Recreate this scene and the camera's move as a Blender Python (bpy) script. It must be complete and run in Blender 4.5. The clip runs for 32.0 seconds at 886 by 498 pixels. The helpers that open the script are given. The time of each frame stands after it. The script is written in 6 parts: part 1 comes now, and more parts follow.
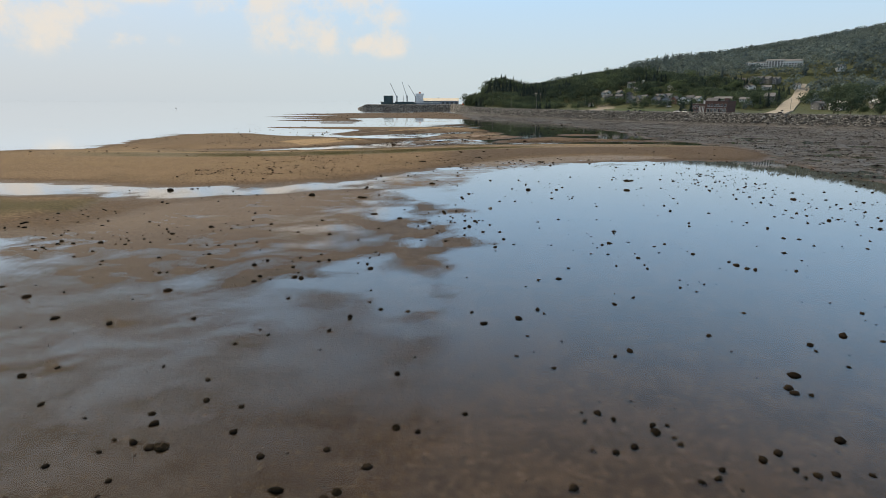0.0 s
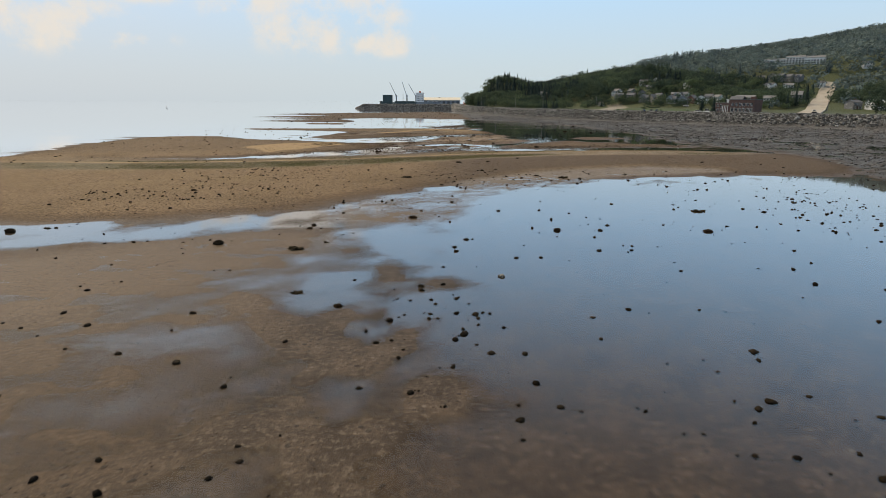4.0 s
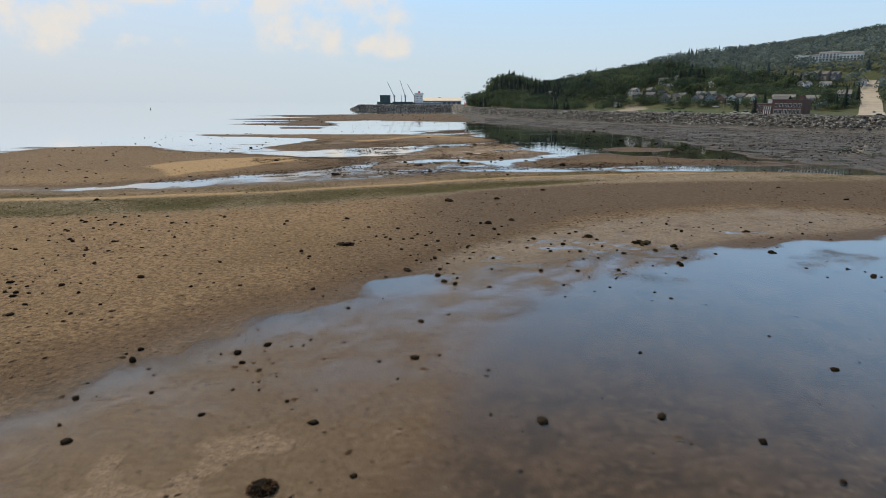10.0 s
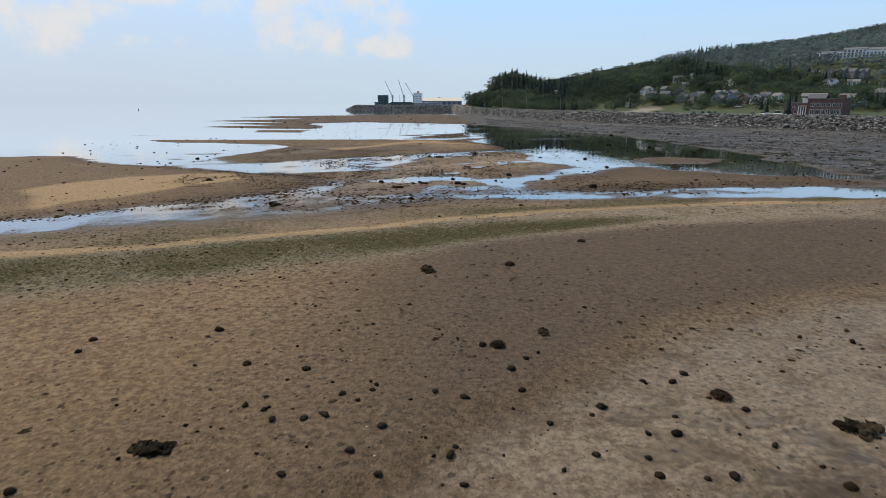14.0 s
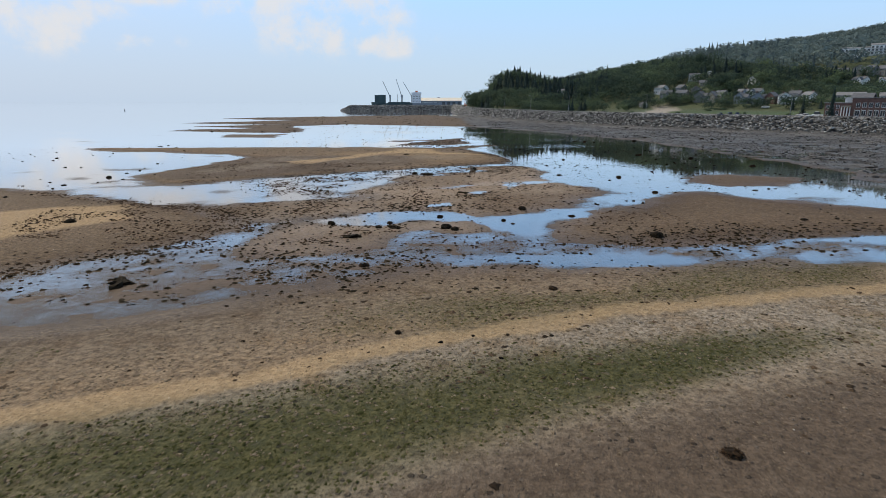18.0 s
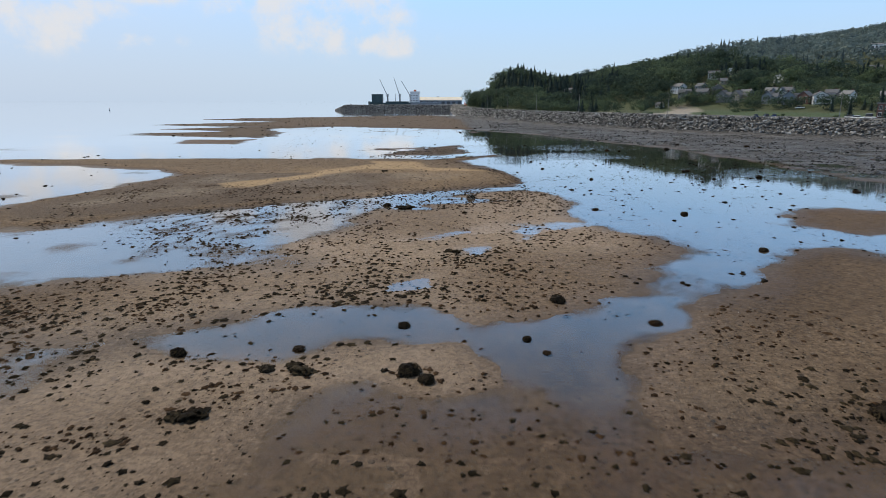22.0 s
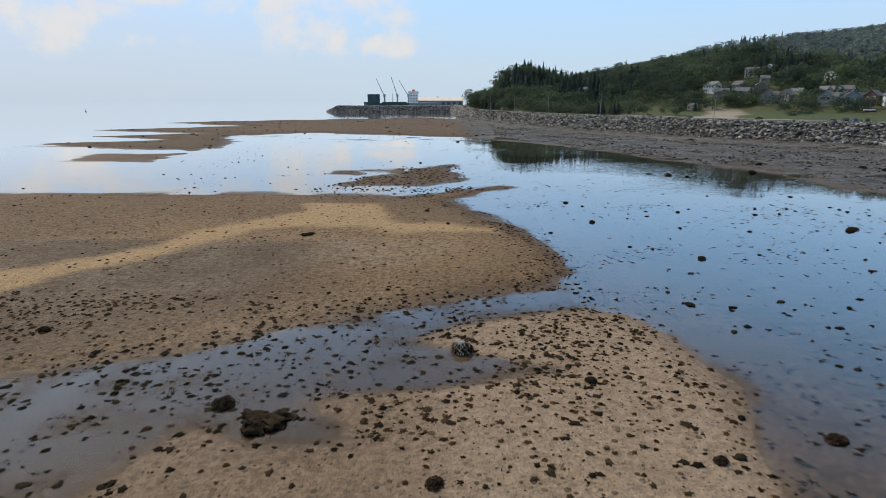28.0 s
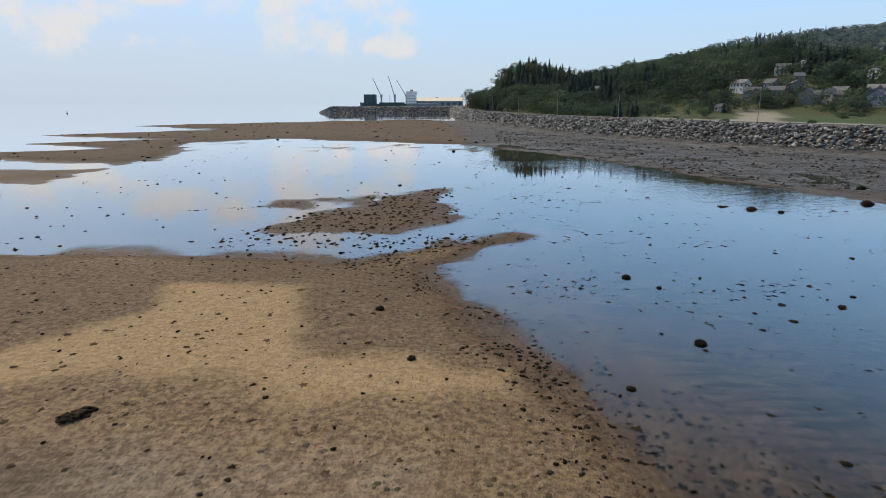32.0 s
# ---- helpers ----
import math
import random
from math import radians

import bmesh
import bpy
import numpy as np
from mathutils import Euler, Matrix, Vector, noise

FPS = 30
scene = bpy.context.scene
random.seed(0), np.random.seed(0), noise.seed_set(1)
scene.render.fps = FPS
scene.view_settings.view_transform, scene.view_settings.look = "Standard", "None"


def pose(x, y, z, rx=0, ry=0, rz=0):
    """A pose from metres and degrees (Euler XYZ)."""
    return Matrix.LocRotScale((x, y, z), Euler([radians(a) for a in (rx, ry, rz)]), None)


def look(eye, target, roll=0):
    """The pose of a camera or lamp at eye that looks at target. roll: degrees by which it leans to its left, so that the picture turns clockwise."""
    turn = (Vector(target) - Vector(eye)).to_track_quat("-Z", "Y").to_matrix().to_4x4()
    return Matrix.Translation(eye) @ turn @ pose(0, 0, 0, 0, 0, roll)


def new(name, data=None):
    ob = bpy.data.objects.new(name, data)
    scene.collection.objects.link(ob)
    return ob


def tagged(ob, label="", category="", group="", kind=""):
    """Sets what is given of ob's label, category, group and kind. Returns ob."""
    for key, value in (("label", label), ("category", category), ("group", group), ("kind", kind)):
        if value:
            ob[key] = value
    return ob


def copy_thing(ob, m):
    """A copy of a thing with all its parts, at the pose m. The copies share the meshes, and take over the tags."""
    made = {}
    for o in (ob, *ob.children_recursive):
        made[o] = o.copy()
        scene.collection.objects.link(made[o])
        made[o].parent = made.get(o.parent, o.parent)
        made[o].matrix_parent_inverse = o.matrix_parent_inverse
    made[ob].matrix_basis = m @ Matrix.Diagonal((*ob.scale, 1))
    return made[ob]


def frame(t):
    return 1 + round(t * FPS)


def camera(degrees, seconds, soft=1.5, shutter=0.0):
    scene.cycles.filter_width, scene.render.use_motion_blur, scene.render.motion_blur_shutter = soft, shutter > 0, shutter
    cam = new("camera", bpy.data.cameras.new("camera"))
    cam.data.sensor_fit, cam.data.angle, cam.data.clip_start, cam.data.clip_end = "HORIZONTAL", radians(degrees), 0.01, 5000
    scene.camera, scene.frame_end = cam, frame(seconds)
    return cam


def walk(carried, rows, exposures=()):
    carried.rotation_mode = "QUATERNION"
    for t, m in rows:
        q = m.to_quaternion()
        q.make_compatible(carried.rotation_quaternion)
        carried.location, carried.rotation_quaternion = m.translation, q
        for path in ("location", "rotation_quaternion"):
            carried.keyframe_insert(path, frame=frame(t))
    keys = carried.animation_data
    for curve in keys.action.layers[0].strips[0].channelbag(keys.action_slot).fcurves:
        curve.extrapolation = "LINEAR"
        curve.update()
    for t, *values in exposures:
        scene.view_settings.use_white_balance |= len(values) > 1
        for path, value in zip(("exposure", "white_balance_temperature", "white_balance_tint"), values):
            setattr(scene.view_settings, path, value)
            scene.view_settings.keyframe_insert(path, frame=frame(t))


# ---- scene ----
# camera: a low, level flight of about 9 m/s, 15 m over the tidal flat
cam = camera(74.86, 32.0, soft=0.7, shutter=0.25)
FLIGHT = [
    (0, 0.001, -0.000, 16.090, 1.426, -14.502, 0.086),
    (4, 1.183, 37.561, 15.318, 1.624, -14.527, 0.092),
    (8, 2.235, 75.201, 15.010, 1.757, -14.477, 0.031),
    (12, 3.249, 111.740, 14.695, 1.866, -14.452, 0.096),
    (16, 4.405, 148.388, 14.528, 2.004, -14.430, -0.099),
    (20, 5.443, 185.257, 14.685, 2.060, -14.483, -0.030),
    (24, 6.387, 222.248, 14.754, 2.158, -14.522, -0.067),
    (28, 7.154, 259.145, 14.939, 2.305, -14.496, -0.050),
    (32, 8.123, 296.328, 14.978, 2.406, -14.460, -0.108),
]


def flight_pose(x, y, z, yaw, pitch, roll):
    a, b = radians(yaw), radians(pitch)
    ahead = Vector((-math.sin(a) * math.cos(b), math.cos(a) * math.cos(b), math.sin(b)))
    return look((x, y, z), Vector((x, y, z)) + 100 * ahead, roll)


walk(cam, [(row[0], flight_pose(*row[1:])) for row in FLIGHT],
     [(0, 0.0, 7560, 10), (12, 0.0, 6980, 10), (14, 0.0, 6680, 10), (17, 0.0, 6450, 10), (22, 0.0, 6400, 10), (28, 0.0, 6680, 10), (32, 0.0, 6680, 10)])

# ---- daylight: hazy summer sun over the sea, ahead and to one side ----
SUN_AZIMUTH, SUN_HEIGHT = radians(-48), radians(50)   # from +y, clockwise is positive
scene.view_settings.exposure = 0.0
world = bpy.data.worlds.new("sky")
scene.world = world
world.use_nodes = True
wn, wl = world.node_tree.nodes, world.node_tree.links
wn.clear()
w_out, w_bg = wn.new("ShaderNodeOutputWorld"), wn.new("ShaderNodeBackground")
sky = wn.new("ShaderNodeTexSky")
sky.sky_type, sky.sun_disc = "NISHITA", False
sky.sun_elevation, sky.sun_rotation = SUN_HEIGHT, SUN_AZIMUTH
sky.air_density, sky.dust_density, sky.ozone_density = 1.0, 2.0, 1.5
w_coord, w_sep = wn.new("ShaderNodeTexCoord"), wn.new("ShaderNodeSeparateXYZ")
wl.new(w_coord.outputs["Generated"], w_sep.inputs[0])


def w_range(value, a, b, c, d):
    r = wn.new("ShaderNodeMapRange")
    r.interpolation_type = "SMOOTHSTEP"
    for key, v in (("From Min", a), ("From Max", b), ("To Min", c), ("To Max", d)):
        r.inputs[key].default_value = v
    wl.new(value, r.inputs["Value"])
    return r.outputs[0]


def w_calc(op, a, b):
    m = wn.new("ShaderNodeMath")
    m.operation = op
    for k, v in enumerate((a, b)):
        if isinstance(v, float):
            m.inputs[k].default_value = v
        else:
            wl.new(v, m.inputs[k])
    return m.outputs[0]


def w_blend(fac, a, b):
    m = wn.new("ShaderNodeMix")
    m.data_type = "RGBA"
    for key, v in (("Factor", fac), ("A", a), ("B", b)):
        if isinstance(v, tuple):
            m.inputs[key].default_value = (*v, 1)
        else:
            wl.new(v, m.inputs[key])
    return m.outputs["Result"]


# bright summer haze: milky at the horizon and towards the sun, blue above
milky = w_blend(w_range(w_sep.outputs["X"], -0.75, 0.25, 0.0, 1.0), (3.65, 4.38, 5.35), (3.7, 4.7, 5.65))
high = w_blend(w_range(w_sep.outputs["X"], -0.75, 0.10, 0.0, 1.0), (3.5, 4.85, 6.9), (2.95, 5.0, 7.7))
hazy = w_blend(w_range(w_sep.outputs["Z"], 0.01, 0.22, 0.0, 1.0), milky, high)
zenith = w_blend(w_range(w_sep.outputs["X"], -0.75, 0.10, 0.0, 1.0), (3.6, 5.9, 8.8), (3.0, 5.9, 9.9))
hazy = w_blend(w_range(w_sep.outputs["Z"], 0.13, 0.30, 0.0, 1.0), hazy, zenith)
hazy = w_blend(w_range(w_sep.outputs["Z"], 0.34, 0.60, 0.0, 1.0), hazy, (2.5, 2.9, 3.4))
veiled = w_blend(w_range(w_sep.outputs["Z"], 0.0, 0.75, 0.95, 0.55), sky.outputs[0], hazy)
# a few soft cumulus clouds low over the open sea
w_cloud = wn.new("ShaderNodeTexNoise")
w_cloud.inputs["Scale"].default_value, w_cloud.inputs["Detail"].default_value = 13.0, 7.0
w_cloud.inputs["Roughness"].default_value = 0.6
wl.new(w_coord.outputs["Generated"], w_cloud.inputs["Vector"])
cover = None
for azimuth, above, wide, tall in ((-17.0, 8.6, 0.13, 0.060), (-12.5, 6.9, 0.16, 0.065), (-8.0, 5.2, 0.11, 0.030), (-36.0, 6.2, 0.16, 0.055), (-28.5, 4.8, 0.07, 0.02), (-28.0, 9.2, 0.10, 0.035), (-22.5, 10.2, 0.08, 0.04), (-14.0, 12.0, 0.16, 0.06)):
    a, e = radians(azimuth), radians(above)
    w_map = wn.new("ShaderNodeMapping")
    w_map.vector_type = "TEXTURE"
    w_map.inputs["Location"].default_value = (math.sin(a) * math.cos(e), math.cos(a) * math.cos(e), math.sin(e))
    w_map.inputs["Scale"].default_value = (wide, wide, tall)
    wl.new(w_coord.outputs["Generated"], w_map.inputs[0])
    w_far = wn.new("ShaderNodeVectorMath")
    w_far.operation = "LENGTH"
    wl.new(w_map.outputs[0], w_far.inputs[0])
    one = w_range(w_far.outputs["Value"], 0.0, 1.15, 1.0, 0.0)
    cover = one if cover is None else w_calc("MAXIMUM", cover, one)
puffs = w_range(w_calc("ADD", w_calc("SUBTRACT", w_calc("MULTIPLY", w_cloud.outputs[0], 1.9), 0.45), w_calc("MULTIPLY", cover, 0.34)), 0.50, 0.95, 0.0, 0.80)
clouded = w_blend(w_calc("MULTIPLY", puffs, w_calc("MINIMUM", w_calc("MULTIPLY", cover, 3.0), 1.0)), veiled, (5.35, 5.2, 5.1))
wl.new(clouded, w_bg.inputs["Color"])
w_bg.inputs["Strength"].default_value = 0.15
wl.new(w_bg.outputs[0], w_out.inputs[0])
sun = new("sun", bpy.data.lights.new("sun", "SUN"))
sun.data.energy, sun.data.angle, sun.data.color = 3.3, radians(1.0), (1.0, 0.87, 0.68)
sun_way = Vector((math.sin(SUN_AZIMUTH) * math.cos(SUN_HEIGHT), math.cos(SUN_AZIMUTH) * math.cos(SUN_HEIGHT), math.sin(SUN_HEIGHT)))
sun.matrix_world = look(sun_way * 900, (0, 0, 0))

# ---- the lie of the land ----
def lattice(ix, iy, seed):
    n = (ix.astype(np.int64) * 374761393 + iy.astype(np.int64) * 668265263 + seed * 1442695041) & 0xFFFFFFFF
    n = ((n ^ (n >> 13)) * 1274126177) & 0xFFFFFFFF
    return ((n ^ (n >> 16)) & 0xFFFF) / 65535.0


def grain(x, y, size, seed=0):
    """Smooth noise from -1 to 1 with patches of that many metres."""
    u, v = x / size, y / size
    ix, iy = np.floor(u), np.floor(v)
    fx, fy = u - ix, v - iy
    fx, fy = fx * fx * (3 - 2 * fx), fy * fy * (3 - 2 * fy)
    a, b = lattice(ix, iy, seed), lattice(ix + 1, iy, seed)
    c, d = lattice(ix, iy + 1, seed), lattice(ix + 1, iy + 1, seed)
    return 2 * ((a * (1 - fx) + b * fx) * (1 - fy) + (c * (1 - fx) + d * fx) * fy) - 1


def fractal(x, y, size, octaves=4, seed=0):
    total = 0
    for k in range(octaves):
        total = total + grain(x + 17.3 * k, y - 9.1 * k, size / 2**k, seed + k) * 0.5**k
    return total


def inside(x, y, outline):
    """Distance in from the outline of a patch: positive within, negative outside."""
    near = np.full(x.shape, 1e9)
    odd = np.zeros(x.shape, bool)
    for (ax, ay), (bx, by) in zip(outline, outline[1:] + outline[:1]):
        ex, ey = bx - ax, by - ay
        k = np.clip(((x - ax) * ex + (y - ay) * ey) / (ex * ex + ey * ey + 1e-9), 0, 1)
        near = np.minimum(near, (x - ax - k * ex) ** 2 + (y - ay - k * ey) ** 2)
        if ay != by:
            odd ^= ((ay > y) != (by > y)) & (x < ax + (y - ay) * ex / (by - ay))
    return np.where(odd, 1, -1) * np.sqrt(near)


def ease(v, a, b):
    k = np.clip((v - a) / (b - a), 0, 1)
    return k * k * (3 - 2 * k)


# sand bars: outline, height of the top, width of the slope
BARS = {}
BARS["inner_islet"] = ([(-70, 95), (-44, 95), (-30, 101), (-23, 103.5), (-14, 105), (-15, 99), (-16, 91), (-18, 86), (-24, 79), (-40, 66), (-70, 68)], 0.13, 7)
BARS["grass_bank"] = ([(-120, 103), (-79, 98), (-58, 95), (-56, 84), (-60, 72), (-120, 60)], 0.45, 10)
BARS["long_bar"] = ([(-170, 100), (-120, 116), (-90, 111), (-52, 106), (-39, 109), (-29, 114), (-20, 119), (-15, 126), (-11, 132), (-5, 138.5), (2, 144), (10, 148),
                  (22, 151), (42, 156), (60, 160), (80, 158), (94, 172), (100, 192), (97, 210), (66, 219), (44, 220), (28, 218), (14, 217), (6, 218), (-4, 214), (-16, 207),
                  (-28, 201), (-46, 193), (-64, 187), (-112, 196), (-150, 180)], 0.6, 26)
BARS["seaward_bar"] = ([(-129, 268), (-122, 282), (-100, 284), (-82, 270), (-60, 257), (-40, 248), (-30, 243), (-22, 236), (-20, 229), (-27, 222), (-37, 212), (-50, 201),
                     (-64, 189), (-118, 186), (-128, 220)], 0.55, 16)
BARS["channel_islet"] = ([(-19, 222), (-18.5, 229), (-14.5, 235), (-6, 235.6), (1, 236.8), (6, 237.2), (8, 234.5), (8.6, 231), (5, 230), (1, 231.5), (-2, 230), (-3, 222), (-10, 219), (-17, 220)], 0.09, 4)
BARS["speckled_bar"] = ([(-34, 246), (-18, 254), (-11, 265), (-5, 275), (8, 286), (14, 289), (19, 285), (20, 278), (22, 272), (27, 267), (29, 260), (22, 254), (19, 248), (14, 243),
                      (10, 240), (6, 239), (3, 243), (0, 244), (-7, 243), (-13, 240), (-20, 237), (-34, 238)], 0.16, 6)
BARS["speckled_spit"] = ([(-9, 274), (-7, 281), (-5, 284), (-2.5, 281.5), (0, 281.5), (2, 282.5), (-1, 284.5), (2, 287), (3, 291), (2, 294), (4, 296.5), (6, 298.3), (10, 300), (13.5, 301), (16, 300.3), (19, 298.8),
                       (21, 294), (22, 287), (20, 279), (18, 272), (5, 268)], 0.14, 3)
BARS["shore_bar"] = ([(14, 224), (15, 230), (17, 235), (19, 238), (22, 243), (29, 249), (34, 254), (38, 262), (44, 262), (56, 250), (72, 246), (84, 234), (60, 231), (44, 229), (30, 226)], 0.24, 8)
BARS["shore_islet"] = ([(45, 274), (50, 282), (59, 285), (68, 280), (68, 273), (51, 267)], 0.15, 5)
BARS["golden_bar"] = ([(-110, 345), (-64, 350), (-24, 351), (-13, 351), (-2, 350), (4, 355), (14, 361), (9, 353), (5, 346), (8, 340), (11, 332), (14, 326), (17, 318), (17, 309),
                    (14, 304), (6, 300), (-2, 296), (-13, 289), (-18, 285), (-29, 280), (-42, 270), (-50, 268), (-61, 277), (-58, 290), (-54, 306), (-51, 318), (-60, 328), (-95, 335)], 0.7, 15)
BARS["weed_spit"] = ([(-17, 363.5), (-13, 371), (-7.6, 376.2), (-5.4, 379), (-6, 387.5), (-1.4, 391), (4.3, 396), (4.3, 383), (6, 376), (5.2, 369.2), (1.7, 365.3), (-1.6, 362.6), (-7.9, 361.6), (-14.6, 360.3)], 0.12, 4)
BARS["weed_islet"] = ([(-21.5, 377.5), (-20.7, 382.7), (-17, 382), (-15.6, 377.5)], 0.08, 3)
BARS["thin_islet"] = ([(-14, 385), (-6, 388.5), (-5.8, 381), (-10.7, 382.5)], 0.08, 3)
BARS["outer_bar"] = ([(-150, 457), (-76, 432), (-70, 443), (-80, 470), (-92, 505), (-65, 530), (0, 500), (30, 500), (25, 690), (-30, 760), (-135, 690), (-195, 645), (-120, 600),
                   (-182, 550), (-110, 524), (-152, 500), (-110, 480)], 0.3, 12)
BARS["outer_islet"] = ([(-97, 420), (-73, 424), (-71, 398), (-90, 396)], 0.12, 5)
# stony upper shore, up to the foot of the rock armour
STONY = [(9, 497), (28, 470), (45, 442), (58, 412), (70, 389), (75, 358), (78, 335), (84, 290), (82, 270), (84, 240), (97, 215), (96, 190), (88, 160), (84, 125), (92, 60), (110, 0), (420, 0),
         (420, 215), (250, 336), (205, 376), (170, 412), (140, 447), (116, 470), (90, 504), (54, 562), (12, 668), (0, 730), (-20, 730), (0, 640)]
# foot of the rock armour, and with it all the land behind
FOOT = [(-22, 1130), (-16, 1000), (-6, 830), (0, 730), (12, 662), (50, 560), (86, 501), (112, 467), (136, 443), (165, 410), (200, 374), (246, 333), (340, 262), (560, 120), (1200, -260)]
LAND = FOOT + [(4600, -2500), (4600, 4600), (300, 4600), (60, 1600), (20, 1200)]
POOLS = [([(-2.4, 263.5), (2, 267), (6, 269.4), (9, 271.7), (13.6, 274.4), (17.1, 275), (21.5, 272.6), (19.3, 270.6), (15.8, 269), (9, 268.2), (5.7, 267.4), (3, 264.2)], 0.16), ([(12, 264), (12.6, 268.6), (14.4, 268.4), (13.4, 265)], 0.16), ([(0, 247), (0, 249), (3, 251), (3.4, 248)], 0.3),
         ([(5.5, 261), (8.5, 262), (9.4, 261), (7.7, 258), (6, 258.2)], 0.25)]
# nearly level stretches where sand and a film of water mix
FILM = [[(-70, 5), (-3, 5), (1, 28), (-7, 46), (-30, 50), (-70, 58)],
        [(2, 136), (4, 140), (9, 145), (16, 148.5), (25, 152), (34, 157), (45, 160), (60, 165), (60, 172), (45, 176), (30, 171), (18, 165), (11, 158), (5, 153), (1.5, 148), (0, 142)]]
FILM += [[(-52, 58), (-46, 90), (-24, 106), (-9, 102), (-12, 80), (-13, 56), (-31, 47)],
         [(-38, 211), (-27, 221), (-23.5, 230), (-21, 236), (-19, 231), (-19, 222), (-9, 220.5), (-3, 226), (0, 231), (16, 228), (30, 227), (46, 228), (44, 222), (32, 220.5), (16, 221), (8, 219.5), (-5, 213), (-14, 205), (-28, 199), (-40, 196)]]
FILM += [[(-34, 276), (-28, 279.5), (-17, 285), (-11, 281), (-12.5, 271), (-15, 267), (-16, 262), (-10.5, 258.5), (-7, 255), (-9, 253), (-16, 252), (-30, 262)],
         [(-22, 286.5), (-16, 289), (-9.5, 291), (-3, 295), (5, 300), (10, 302), (16, 303), (15.5, 299.5), (10, 297), (6, 295.3), (4, 293.5), (6, 292.3), (10, 291), (14, 289.6), (9.8, 288), (4.9, 286.8), (-0.8, 286.6), (-1.6, 285), (1.4, 283.6),
          (1.4, 282), (-1.9, 281.7), (-6.3, 283.2), (-7.3, 280.5), (-9.6, 278), (-13, 274.5), (-24, 276)]]
# the gently shelving far edge of the first pool
FILM_EDGE = [(-20, 114), (-16, 122), (-10, 129.5), (-2, 138), (8, 145.5), (21, 150), (32, 152.5), (18, 143), (9, 136), (6, 129), (4, 121), (1, 110), (-10, 107)]
FILM.append(FILM_EDGE)
# dry pale sand
PALE = [[(-20, 326), (-17, 330), (-14, 334), (-16, 340), (-10, 341.5), (-5, 340), (-3, 333), (0, 328), (5, 327.5), (10, 325.5), (10.5, 323.5), (5, 322.5), (-2, 322), (-7, 324), (-12, 325), (-17, 322),
         (-21, 312), (-28, 301), (-34, 296), (-36, 302), (-26, 312)],
        [(-68, 221), (-60, 238), (-43, 247), (-36, 236), (-46, 220), (-54, 206)]]
ROAD_Z = 6.7


def land_height(x, y, s):
    """Height of the land, s metres in from the foot of the armour."""
    flat = 90 - 82 * ease(y, 560, 690)
    dip = 15 * np.exp(-(((s - flat - 190) / 120) ** 2)) * ease(x, 200, 280)
    rise = -dip + 175 * (1 - np.exp(-np.maximum(s - flat, 0) / 1000)) + 25 * ease(s, 450, 1000) + 22 * np.exp(-(((x - 620) / 280) ** 2)) * ease(s, 700, 1000) + 55 * ease(s, 500, 1300) * ease(x, 400, 1000)
    cape = (19 * np.exp(-(((x - 52) / 30) ** 2) - ((y - 760) / 60) ** 2) + 8 * np.exp(-(((x - 26) / 20) ** 2) - ((y - 800) / 60) ** 2)) * ease(s, 14, 40)
    cape = cape + 5 * np.exp(-(((x - 198) / 50) ** 2) - ((y - 760) / 70) ** 2)
    knoll = 13 * np.exp(-(((x - 415) / 140) ** 2) - ((y - 1075) / 190) ** 2) + 10 * np.exp(-(((x - 890) / 170) ** 2) - ((y - 1900) / 260) ** 2)
    knoll = knoll + 10 * np.exp(-(((x - 290) / 90) ** 2) - ((y - 1050) / 170) ** 2)
    # wooded plateau with a clear edge on the skyline
    knoll = knoll + 27 * ease(x, 688, 706) * ease(960 - x, 0, 250) * ease(y, 1480, 1620) * ease(2000 - y, 0, 250)
    rough = fractal(x, y, 160, 3, 40) * 5 * ease(s, 150, 500)
    return ROAD_Z * ease(s, 0, 13) + (rise + cape + knoll + rough) * ease(s, 20, 45) + 1.5 * ease(s, 30, 90)


def crest_line(x, y):
    """Metres past the crest of the long bar."""
    return y - (196.6 + np.where(x < 0, 0.56 * x + 0.0033 * x * x, 0.5 * x - 0.0037 * x * np.minimum(x, 68))) + 0.8 * grain(x, y, 7, 21)


